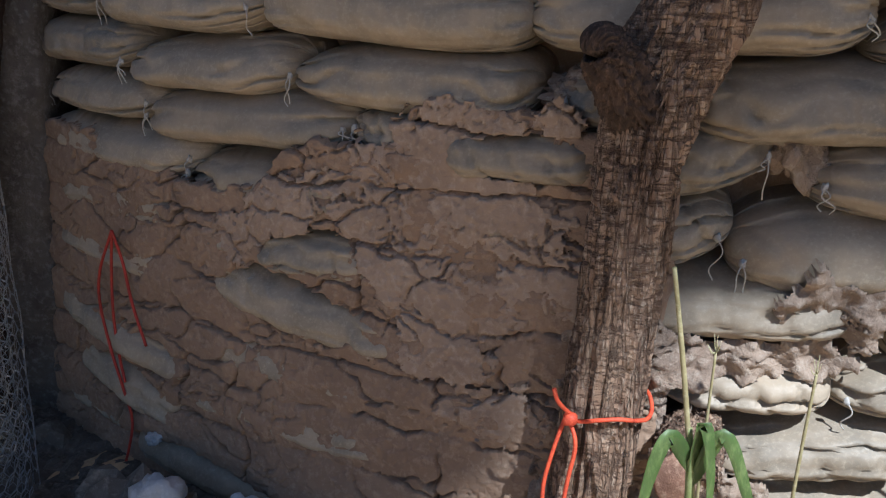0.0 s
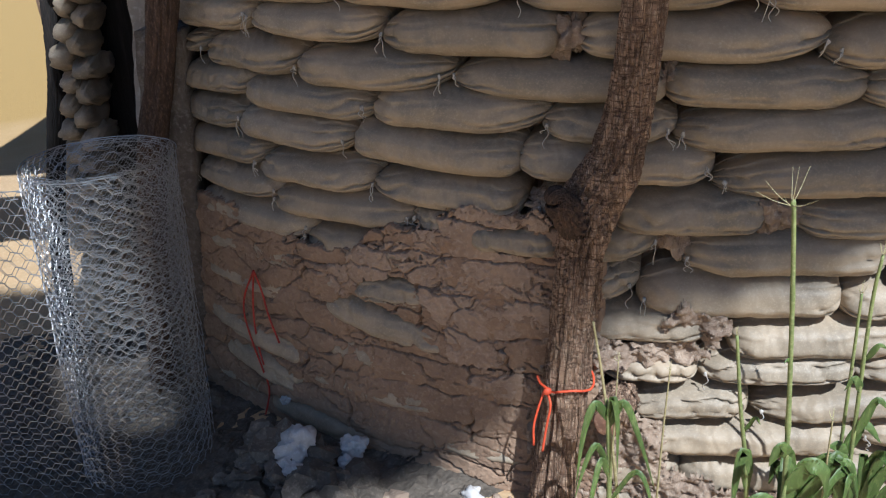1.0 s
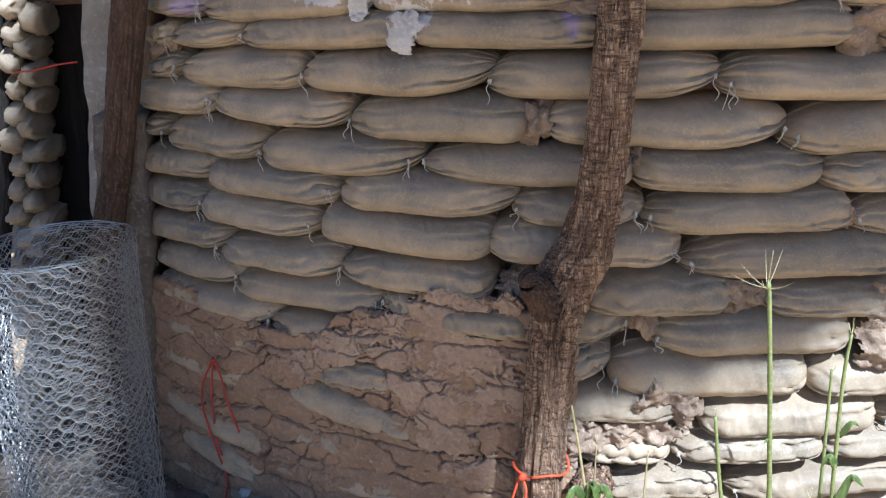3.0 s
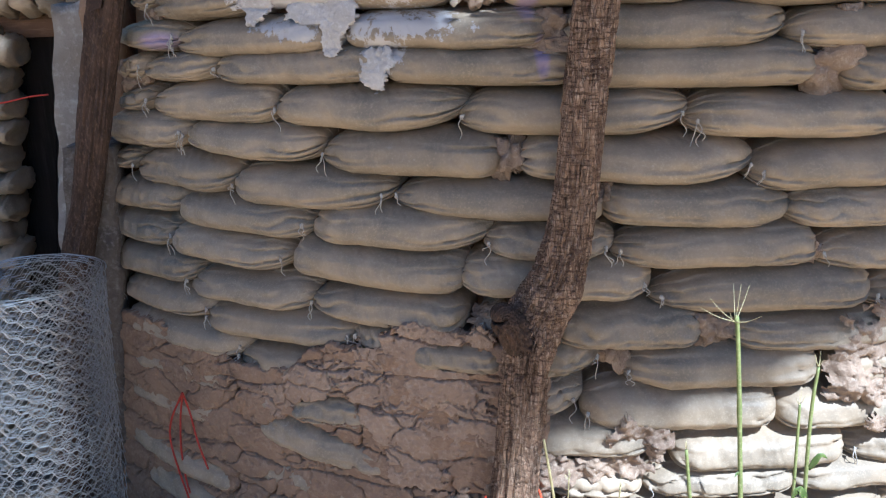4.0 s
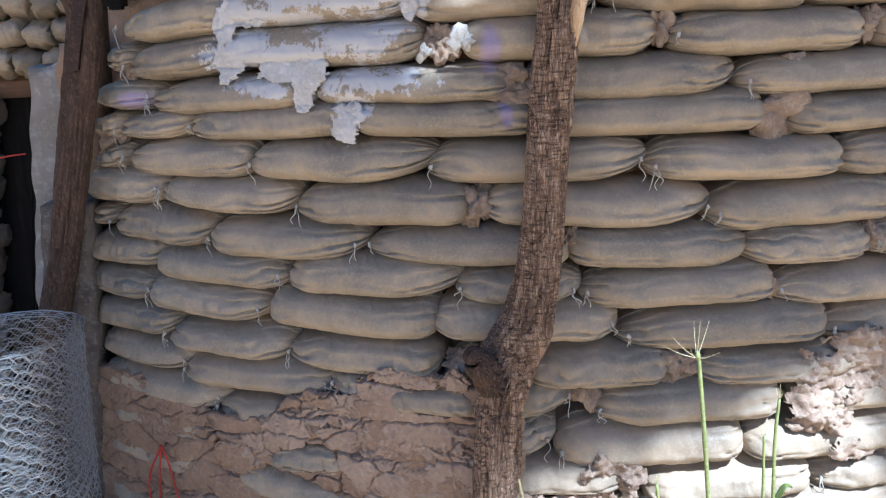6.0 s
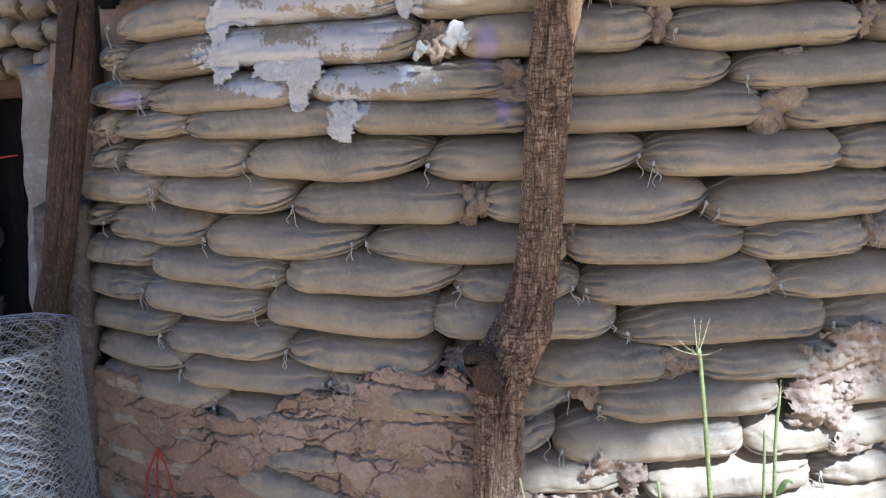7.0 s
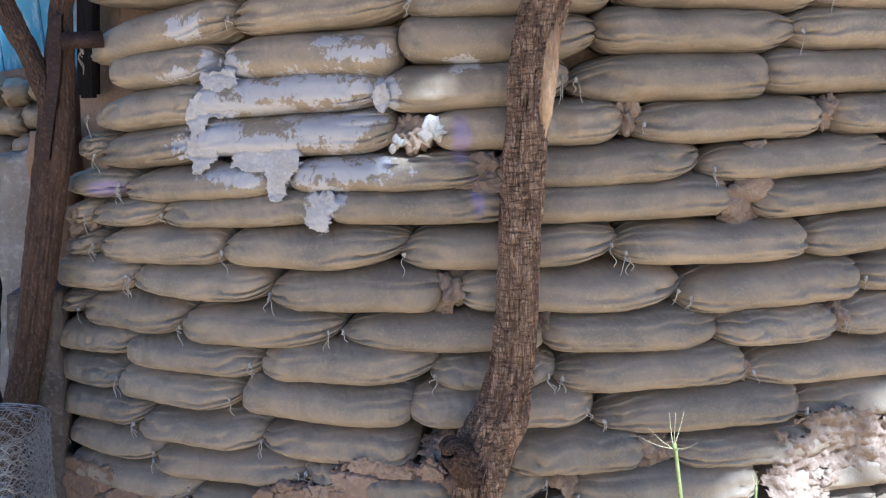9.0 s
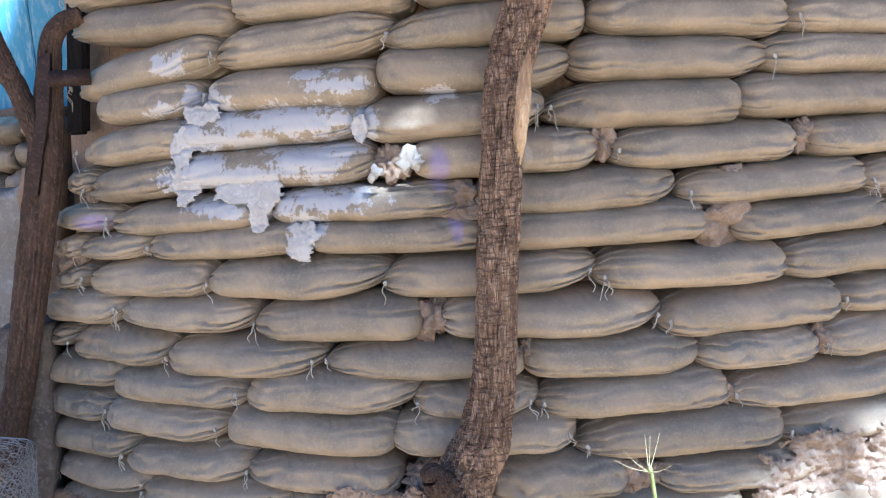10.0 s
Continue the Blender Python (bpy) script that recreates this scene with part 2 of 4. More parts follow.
# pale scuffs and a chalky film, patchy
scuff = math_node("MULTIPLY", ramp(noise_tex(4, 4), 0.45, 0.7), ramp(noise_tex(26, 8, 0.75, (1, 1, 2.2)), 0.58, 0.72))
col = mix(math_node("MULTIPLY", scuff, 0.6), col, (0.58, 0.53, 0.45))
fine_dust = math_node("MULTIPLY", ramp(noise_tex(7, 5, 0.7), 0.4, 0.75), ramp(noise_tex(70, 6, 0.8, (0.5, 0.5, 2.5)), 0.45, 0.7))
col = mix(math_node("MULTIPLY", fine_dust, 0.4), col, (0.22, 0.20, 0.175))


def soaked(spots, ragged, streaky):
    """Lime over round spots of the wall's face (metres round it, height, two radii), with torn edges."""
    most = None
    for a, z, ra, rz in spots:
        b = blob(on_wall(a, z).x, z, ra * math.cos(a / R0), rz)
        most = b if most is None else math_node("MAXIMUM", most, b)
    torn = math_node("MULTIPLY_ADD", noise_tex(18, 10, 0.75), ragged, -0.505 * ragged)
    run = math_node("MULTIPLY_ADD", noise_tex(48, 5, 0.7, (1.8, 1.8, 0.7)), streaky, -0.5 * streaky)
    return ramp(math_node("ADD", math_node("ADD", most, torn), run), -0.02, 0.10)


thick_lime = soaked(((-1.572, 1.60, .04, .11), (-1.57, 1.50, .05, .08), (-1.52, 1.605, .10, .022), (-1.53, 1.53, .07, .06), (-1.455, 1.50, .09, .035), (-1.40, 1.505, .07, .04), (-1.345, 1.475, .05, .055),
                     (-1.36, 1.415, .03, .04), (-1.47, 1.42, .05, .02), (-1.50, 1.70, .05, .05), (-1.57, 1.725, .03, .045), (-1.24, 1.375, .055, .03), (-1.25, 1.325, .035, .04), (-1.065, 1.625, .03, .05)), 2.6, 1.2)
thin_lime = soaked(((-1.25, 1.645, .11, .04), (-1.17, 1.63, .07, .035), (-1.43, 1.645, .12, .04), (-1.38, 1.60, .08, .02), (-1.22, 1.545, .12, .05), (-1.14, 1.565, .07, .035), (-1.18, 1.445, .13, .03),
                    (-1.30, 1.44, .06, .03), (-1.64, 1.82, .06, .03), (-1.13, 1.725, .10, .018), (-1.20, 1.756, .05, .012), (-1.66, 1.70, .06, .02), (-1.63, 1.52, .05, .03), (-.86, 1.685, .04, .02), (-1.50, 1.44, .08, .03)), 5.5, 2.6)
lime = math_node("MAXIMUM", thick_lime, thin_lime)
col = mix(lime, col, (0.60, 0.58, 0.585))
# faint violet dye marks
dye = math_node("MAXIMUM", blob(0.32, 1.50, 0.03, 0.07), math_node("MAXIMUM", blob(0.35, 1.36, 0.02, 0.06), blob(-0.62, 1.40, 0.07, 0.03)))
col = mix(math_node("MULTIPLY", ramp(dye, 0.0, 0.5), 0.55), col, (0.42, 0.33, 0.62))
L.new(col, bsdf.inputs["Base Color"])
ribs = N.new("ShaderNodeTexWave")
ribs.wave_type, ribs.bands_direction = "BANDS", "X"
ribs.inputs["Scale"].default_value, ribs.inputs["Distortion"].default_value = 11, 7.0
ribs.inputs["Detail"].default_value, ribs.inputs["Detail Scale"].default_value = 3, 1.2
L.new(geo.outputs["Position"], ribs.inputs["Vector"])
bump2 = N.new("ShaderNodeBump")
bump2.inputs["Strength"].default_value, bump2.inputs["Distance"].default_value = 0.35, 0.006
L.new(math_node("ADD", math_node("MULTIPLY", ribs.outputs[0], ramp(noise_tex(3, 3), 0.4, 0.7)), math_node("MULTIPLY", lime, 0.8)), bump2.inputs["Height"])
L.new(bump.outputs[0], bump2.inputs["Normal"])
L.new(bump2.outputs[0], bsdf.inputs["Normal"])


# ---- ground: one sheet to the horizon, finer near the wall ----
def build_ground():
    xs = sorted({round(v, 3) for v in list(np.linspace(-2.5, 2.5, 84)) + [s * v for s in (-1, 1) for v in (3, 4, 6, 9, 14, 25, 60, 200, 900, 3000)]})
    ys = sorted({round(v, 3) for v in list(np.linspace(0.2, 3.6, 70)) + [-3000, -900, -200, -60, -25, -12, -6, -3, -1.5, -0.5, 4.5, 6, 8, 11, 16, 25, 60, 200, 900, 3000]})
    verts = []
    for y in ys:
        for x in xs:
            near = max(0.0, 1 - max(abs(x) - 2, abs(y - 2) - 1.5, 0) / 2)
            z = GROUND - 0.03 * max(0, min(1, (-x - 0.2))) + near * (0.03 * noise.noise((x * 2.2, y * 2.2, 0)) + 0.016 * noise.noise((x * 9, y * 9, 3)) + 0.008 * noise.noise((x * 24, y * 24, 5)))
            if y > 6:
                z += 0.02 * (min(y, 60) - 6)
            verts.append((x, y, z))
    n = len(xs)
    faces = [(j * n + i, j * n + i + 1, (j + 1) * n + i + 1, (j + 1) * n + i) for j in range(len(ys) - 1) for i in range(n - 1)]
    tagged(place("ground", verts, faces, EARTH, origin=(0, 0, 0)), "dry sandy earth ground with scattered crumbs", "ground", kind="structure")


build_ground()

# ---- the wall: an earthen core that carries the bags ----
TOP = 2.22


def build_core():
    n, rows = 96, []
    for z, off in ((-0.3, -0.13), (0.6, -0.13), (1.5, -0.13), (TOP, -0.13), (TOP, -0.40), (-0.3, -0.40)):
        ring = []
        for j in range(n + 1):
            s = (-2.26 + (2 * math.pi * R0 - 0.95) * j / n)
            ring.append(on_wall(s, z, off))
        rows.append(ring)
    m = n + 1
    verts = [p for r in rows for p in r]
    k = len(rows)
    faces = [(i * m + j, i * m + j + 1, ((i + 1) % k) * m + j + 1, ((i + 1) % k) * m + j) for i in range(k) for j in range(n)]
    faces += [tuple(i * m for i in reversed(range(k))), tuple(i * m + n for i in range(k))]
    return tagged(place("wall_round", verts, faces, MUD, origin=(0, 0, 0), smooth=False), "round wall of stacked earth-filled sacks, half plastered with mud", "wall", kind="structure")


WALL = build_core()
rng = random.Random(7)


def tie(at, out, parent, r):
    """A knotted white thread with loose ends, hanging from a sack's mouth."""
    parts = []
    side = Vector((0, 0, 1)).cross(out).normalized()
    c = at + out * 0.012
    for k in range(r.choice((1, 2, 2, 3))):
        w, d = r.uniform(-0.016, 0.016), r.uniform(0.015, 0.065)
        bend = r.uniform(-0.008, 0.008)
        line = spline([c, c + out * 0.010 + side * (w * 0.3 + bend) - Vector((0, 0, d * 0.3)), c + side * (w * 0.8 - bend) + out * 0.004 - Vector((0, 0, d * 0.7)), c + side * w - Vector((0, 0, d))], 4)
        parts.append(tube(line, 0.0012, 5))
    parts.append(lump(c, (0.0045, 0.004, 0.007), r.uniform(0, 50), 2, 0.9))
    v, f = join(parts)
    place("tie", v, f, THREAD, parent, "frayed white thread tie", origin=parent.location)


def sack(s0, s1, z0, z1, h, left=None, right=None, deep=0.155, off=-0.105):
    """One filled sack along the wall from s0 to s1, its middle line from z0 to z1, h thick. left, right: how far that end is drawn in."""
    left = rng.uniform(0.25, 0.75) if left is None else left
    right = rng.uniform(0.15, 0.6) if right is None else right
    seed = rng.uniform(0, 100)
    nu, rows = 50, []
    angles = [radians(t) for t in list(np.linspace(-104, 104, 54)) + [125, 150, 180, 210, 235]]
    s0, s1 = s0 - 0.012, s1 + 0.012
    length = s1 - s0
    fold = rng.uniform(13, 19)
    for i in range(nu + 1):
        u = 0.5 - 0.5 * math.cos(math.pi * i / nu)
        d0, d1 = u * length, (1 - u) * length
        # blunt ends round off quickly, tied ends taper slowly
        e0 = min(1, d0 / (0.035 + 0.20 * left)) ** (0.36 + 0.30 * left)
        e1 = min(1, d1 / (0.03 + 0.15 * right)) ** (0.36 + 0.30 * right)
        e = max(0.02, math.sin(min(1, e0) * math.pi / 2) * math.sin(min(1, e1) * math.pi / 2))
        zc = z0 + (z1 - z0) * u - 0.004 * math.sin(math.pi * u) - 0.24 * h * (left * (1 - e0) - 0.4 * right * (1 - e1))
        zc += 0.006 * noise.noise((u * 2.5 * length / 0.5, seed, 1.0))
        hh = 0.5 * h * (0.18 + 0.82 * e) * (1.13 + 0.05 * noise.noise((u * 3, seed, 9.0)))
        dd = deep * (0.45 + 0.55 * e) * (1 + 0.035 * noise.noise((u * 4, seed, 5.0)))
        ring = []
        for a in angles:
            c, sn = math.cos(a), math.sin(a)
            ro = dd * math.copysign(abs(c) ** 0.80, c)
            zz = hh * math.copysign(abs(sn) ** 0.66, sn)
            near = math.exp(-d0 / 0.075) * (0.2 + 0.8 * left) + math.exp(-d1 / 0.085) * (0.4 + 0.6 * right)
            fan = abs(math.sin(a * fold * 0.5 + seed + 2.0 * noise.noise((u * 5, a * 0.8, seed))))
            keep = max(0.0, 0.6 + 1.3 * noise.noise((a * 1.7, seed, 3.0 if u < 0.5 else 8.0)))
            crease = -0.085 * near * keep * max(0.0, 1 - 2.2 * fan)
            far = math.exp(-d0 / 0.16) + math.exp(-d1 / 0.16)
            crease -= 0.010 * far * max(0.0, 1 - 2.5 * abs(math.sin(a * 3.1 + 14 * u + seed)))
            ripple = 0.0080 * noise.noise((u * length * 11, a * 1.1, seed)) + 0.0055 * noise.noise((u * length * 46, a * 1.4, seed)) - 0.044 * (max(0.0, sn + 0.2) / 1.2) ** 1.5 * e + 0.010 * max(0.0, -sn)
            ring.append(on_wall(s0 + u * length, zc + zz, off + ro + (crease + ripple) * (1 if c > -0.3 else 0)))
        rows.append(ring)
    v, f = rings(rows)
    mid = on_wall((s0 + s1) / 2, (z0 + z1) / 2, off)
    ob = place("sandbag", v, f, SACK, WALL, origin=mid)
    if left > 0.4 and s1 < 0.75:
        tie(on_wall(s0 + 0.022, z0 - 0.12 * h, 0.012), (on_wall(s0, z0, 1) - on_wall(s0, z0, 0)).normalized(), ob, rng)
    if right > 0.45 and rng.random() < 0.6 and s1 < 0.75:
        tie(on_wall(s1 - 0.022, z1 - 0.05 * h, 0.010), (on_wall(s1, z1, 1) - on_wall(s1, z1, 0)).normalized(), ob, rng)
    return ob


def course(*bags):
    for b in bags:
        sack(*b)


# courses from the top down: start, end, height at each, thickness
course((-2.04, -1.43, 1.977, 1.935, .110, .9), (-1.425, -.94, 1.965, 1.955, .108), (-.92, -.42, 1.96, 1.955, .108), (-.40, .08, 1.955, 1.925, .108), (.10, .60, 1.925, 1.92, .105))
course((-2.02, -1.49, 1.803, 1.854, .119, .9), (-1.495, -.99, 1.850, 1.863, .117, .7, .8), (-1.00, -.50, 1.854, 1.858, .113, .8), (-.476, .03, 1.858, 1.822, .107), (.046, .52, 1.824, 1.812, .106))
course((-1.898, -1.56, 1.732, 1.737, .108, .1, .5), (-1.523, -1.04, 1.745, 1.730, .118, .6, .1), (-1.02, -.53, 1.757, 1.740, .118, .2, .9), (-.53, -.02, 1.752, 1.724, .113, .3, .9), (-.03, .45, 1.730, 1.721, .108))
course((-2.007, -1.60, 1.618, 1.630, .112, .9, .2), (-1.597, -1.075, 1.637, 1.650, .107, .2, .6), (-1.07, -.615, 1.633, 1.640, .114, .3, .5), (-.602, -.12, 1.645, 1.622, .122, .9, .1), (-.114, .40, 1.630, 1.613, .110, .3))
course((-2.06, -1.96, 1.53, 1.52, .095), (-1.99, -1.62, 1.508, 1.529, .110, .8, .1), (-1.62, -1.06, 1.537, 1.535, .104, .2, .5), (-.94, -.49, 1.529, 1.531, .110, .2, .3), (-.441, .023, 1.525, 1.512, .106, .5, .2), (.087, .58, 1.512, 1.514, .104, .2))
course((-2.16, -1.88, 1.430, 1.414, .090, .8, .6), (-1.90, -1.34, 1.410, 1.426, .099, .9), (-1.334, -.84, 1.427, 1.429, .095, .3, .3), (-.786, -.29, 1.427, 1.427, .107, .3, .7), (-.27, .215, 1.409, 1.415, .099, .5, .2), (.227, .70, 1.40, 1.40, .10, .5))
course((-2.15, -2.03, 1.337, 1.335, .085), (-2.043, -1.75, 1.337, 1.341, .085, .8, .4), (-1.745, -1.25, 1.337, 1.350, .096, .5, .1), (-1.22, -.78, 1.347, 1.338, .095, .1, .2), (-.77, -.23, 1.340, 1.332, .107, .3, .1), (-.14, .27, 1.312, 1.317, .100, .2, .1), (.29, .72, 1.31, 1.31, .10))
course((-2.18, -2.02, 1.241, 1.246, .085, .8, .4), (-2.02, -1.56, 1.246, 1.243, .110, .9, .3), (-1.55, -1.04, 1.240, 1.240, .111, .5, .9), (-1.04, -.51, 1.233, 1.231, .110, .6, .8), (-.496, -.03, 1.219, 1.210, .107, .5, .1), (-.014, .45, 1.213, 1.212, .109, .4))
course((-2.19, -1.87, 1.153, 1.157, .108, .2, .7), (-1.875, -1.43, 1.157, 1.138, .103, .7, .5), (-1.412, -.95, 1.130, 1.128, .113, .6, .2), (-.89, -.35, 1.125, 1.108, .110, .3, .9), (-.34, .113, 1.096, 1.099, .117, .5, .1), (.125, .55, 1.105, 1.10, .105))
course((-2.23, -2.10, 1.066, 1.060, .09), (-2.10, -1.70, 1.053, 1.044, .112, .8, .6), (-1.70, -1.23, 1.030, 1.024, .110, .5, .9), (-1.21, -.70, 1.036, 1.008, .102, .9, .3), (-.69, -.26, 1.017, 1.000, .107, .2, .6), (-.253, .057, .997, .990, .100, .4, .4), (.065, .55, .996, 1.007, .106, .6))
course((-2.20, -1.88, .962, .963, .095, .2, .5), (-1.90, -1.46, .945, .929, .101, .3, .5), (-1.442, -.975, .937, .935, .112, .4, .8), (-.975, -.675, .923, .910, .095, .5, .6), (-.662, -.20, .911, .907, .109, .7, .2), (-.187, .32, .894, .883, .103, .8))
course((-2.20, -1.93, .867, .852, .098, .2, .6), (-1.92, -1.53, .848, .832, .105, .1, .6), (-1.495, -1.04, .846, .818, .111, .1, .3), (-1.035, -.583, .828, .822, .112, .4, .5), (-.563, -.057, .798, .803, .117, .9, .3), (-.05, .45, .787, .792, .115, .7))
course((-2.21, -1.86, .757, .758, .098, .2, .4), (-1.89, -1.465, .732, .729, .099, .8, .4), (-1.457, -1.035, .730, .713, .101, .7, .3), (-.99, -.815, .712, .705, .100), (-.80, -.462, .700, .708, .112, .3, .2), (-.37, .06, .692, .690, .095, .3, .7), (.09, .5, .69, .69, .10))
course((-2.19, -1.80, .668, .650, .095, .6, .7), (-1.818, -1.333, .634, .640, .101, .5, .5), (-1.33, -1.20, .648, .643, .085), (-1.15, -.92, .622, .618, .085, .1, .2, .155, -.085), (-.93, -.69, .618, .634, .108, .2, .7), (-.635, -.18, .605, .605, .115, .6, .2), (-.13, .33, .60, .60, .105))
course((-2.17, -1.68, .566, .556, .098), (-1.705, -1.30, .538, .522, .102), (-1.28, -1.0, .53, .52, .09), (-.95, -.745, .512, .516, .105, .2, .6), (-.73, -.273, .492, .500, .120, .5, .2), (-.253, .16, .487, .490, .107, .2), (.18, .60, .49, .49, .105))
course((-2.17, -1.72, .46, .45, .098), (-1.71, -1.51, .43, .42, .095), (-1.54, -1.28, .425, .42, .098, .4, .3, .155, -.094), (-.95, -.57, .402, .412, .100), (-.505, -.10, .378, .390, .105, .2, .2), (-.08, .38, .385, .39, .100, .6))
course((-2.17, -1.72, .35, .33, .10), (-1.63, -1.23, .352, .285, .112, .3, .3, .155, -.094), (-.82, -.59, .285, .293, .080), (-.574, -.225, .291, .312, .090, .6, .1), (-.215, .25, .310, .315, .088, .4))
course((-2.18, -1.72, .20, .13, .10, .3, .2, .155, -.09), (-1.70, -1.2, .21, .19, .10), (-.80, -.463, .180, .200, .090, .9, .2), (-.435, .02, .190, .215, .092, .9), (.04, .5, .21, .21, .09))
course((-2.10, -1.735, .075, .025, .115, .3, .2, .155, -.094), (-1.73, -1.2, .09, .09, .10), (-.72, -.209, .080, .112, .098, .3, .1), (-.185, .28, .118, .12, .096, .8))
course((-2.18, -1.88, -.02, -.05, .10), (-1.88, -1.48, -.06, -.10, .10, .3, .3, .155, -.094), (-1.48, -1.0, -.02, -.02, .10), (-.98, -.62, -.02, -.02, .10), (-.605, -.10, -.022, .008, .103, .3, .4), (-.08, .40, .01, .01, .10))
course((-2.18, -1.5, -.12, -.12, .10), (-1.5, -.9, -.12, -.12, .10), (-.9, -.35, -.12, -.10, .10), (-.34, .2, -.10, -.10, .10))
for row in range(2):
    for k in range(6):
        a = -2.03 + row * 0.2 + k * 0.49
        sack(a, a + 0.47, 2.065 + row * 0.104, 2.06 + row * 0.104, 0.106)


# ---- mud render: a cracked skin over the lower courses ----
def cells(p, q, seed):
    """Distance to the nearest crack between uneven clods: p, q in clods."""
    r = np.random.RandomState(seed)
    gx, gy = r.rand(64, 64), r.rand(64, 64)
    i0, j0 = np.floor(p).astype(int), np.floor(q).astype(int)
    f1, f2 = np.full(p.shape, 9.0), np.full(p.shape, 9.0)
    for di in (-1, 0, 1):
        for dj in (-1, 0, 1):
            i, j = i0 + di, j0 + dj
            d = np.hypot(i + gx[i % 64, j % 64] - p, j + gy[i % 64, j % 64] - q)
            f2 = np.minimum(f2, np.maximum(f1, d))
            f1 = np.minimum(f1, d)
    return f2 - f1


def fbm(s, z, scale, seed, octaves=5):
    return np.array([noise.fractal((a * scale, b * scale, seed), 0.8, 2.0, octaves) for a, b in zip(s.ravel(), z.ravel())]).reshape(s.shape)


def smooth(x):
    x = np.clip(x, 0, 1)
    return x * x * (3 - 2 * x)


def mud_sheet(name, s0, s1, z0, z1, step, cover, label, thick=0.052, rough=0.012, clod=(0.17, 0.085), seed=3, mat=MUD, folds=1.0, cracks=1.0, crumbs=0.0):
    s, z = np.meshgrid(np.arange(s0, s1, step), np.arange(z0, z1, step))
    n1, n2 = fbm(s, z, 7, seed), fbm(s, z, 28, seed + 5)
    mask = cover(s, z, n1 + 0.5 * n2)
    drop = 0.075 * (s + 1.0)                       # courses and cracks run gently downhill
    ps, pz = s + 0.04 * fbm(s, z, 9, seed + 9, 3), z + 0.022 * fbm(s, z, 11, seed + 12, 3)
    c1 = cells(ps / clod[0], (pz - 0.1 * drop) / clod[1], seed)
    c2 = cells(ps / (clod[0] * 0.36), pz / (clod[1] * 0.55), seed + 1)
    gate = smooth((fbm(s, z, 4, seed + 20) + 0.42) * 2.0)
    gate2 = smooth((fbm(s, z, 5, seed + 30) - 0.02) * 3)
    w1 = 0.026 * (0.25 + gate)
    level = (z - 0.035 + 0.03 * fbm(s, z, 5, seed + 40, 2) + 0.006 * fbm(s, z, 40, seed + 41, 2)) / 0.1035
    seam = np.abs((level + 0.5) % 1 - 0.5)
    gate3 = smooth((fbm(s, z, 3, seed + 50) + 0.18) * 3.0)
    crack = np.maximum(smooth(1.3 - c1 / w1) * gate, np.maximum(smooth(1.3 - seam / 0.021) * gate3, 0.40 * smooth(1 - c2 / 0.055) * gate2))
    bulge = 0.008 * np.sqrt(np.clip(seam * 2, 0, 1)) * folds
    off = thick - 0.014 + bulge + rough * n1 + 0.35 * rough * n2 - 0.036 * cracks * crack
    off = off + 0.0018 * fbm(s, z, 85, seed + 60)
    if crumbs:                                     # broken lumps with sharp valleys
        off = off - crumbs * (2.2 * np.abs(fbm(s, z, 17, seed + 70, 3)) - 0.5) - 0.5 * crumbs * np.abs(fbm(s, z, 46, seed + 80, 2))
    off = off * np.clip(mask * 1.25, 0, 1) + 0.016 * (1 - np.clip(mask * 1.25, 0, 1))
    verts = [on_wall(a, b, o) for a, b, o in zip(s.ravel(), z.ravel(), off.ravel())]
    h, w = s.shape
    ok = (mask > 0.22)
    faces = []
    for j in range(h - 1):
        for i in range(w - 1):
            if ok[j, i] and ok[j, i + 1] and ok[j + 1, i] and ok[j + 1, i + 1]:
                faces.append((j * w + i, j * w + i + 1, (j + 1) * w + i + 1, (j + 1) * w + i))
    return place(name, verts, faces, mat, WALL, label, origin=on_wall((s0 + s1) / 2, z0, 0))


# places where the cloth shows: metres round the wall, height, two radii, slope
BARE = ((-1.40, .425, .10, .040, .05), (-1.44, .325, .15, .050, -.20), (-1.04, .615, .115, .040, .0), (-1.91, .045, .16, .058, -.10), (-1.80, .135, .075, .045, -.1), (-1.68, -.085, .20, .035, -.08), (-1.21, .41, .07, .022, .3))


def main_cover(s, z, n):
    """Where the mud still holds: up to a ragged line, with bare places."""
    top = np.interp(s, [-2.2, -1.98, -1.90, -1.76, -1.55, -1.51, -1.39, -1.23, -1.21, -1.15, -0.98, -0.85], [.585, .585, .555, .535, .522, .54, .62, .618, .69, .70, .672, .62])
    m = smooth((top + 0.022 * n - z) / 0.016 + 0.5)
    for a, b, ra, rb, tilt in BARE:
        d = np.hypot((s - a) / ra, (z - b - tilt * (s - a)) / rb)
        m = m * smooth((d + 0.30 * n - 0.85) / 0.2)
    return m * smooth((s + 2.235) / 0.03) * smooth((-0.80 - s) / 0.03)


mud_sheet("mud_render", -2.24, -0.80, -0.22, 0.76, 0.0031, main_cover, "cracked brown mud render", 0.058, 0.005)


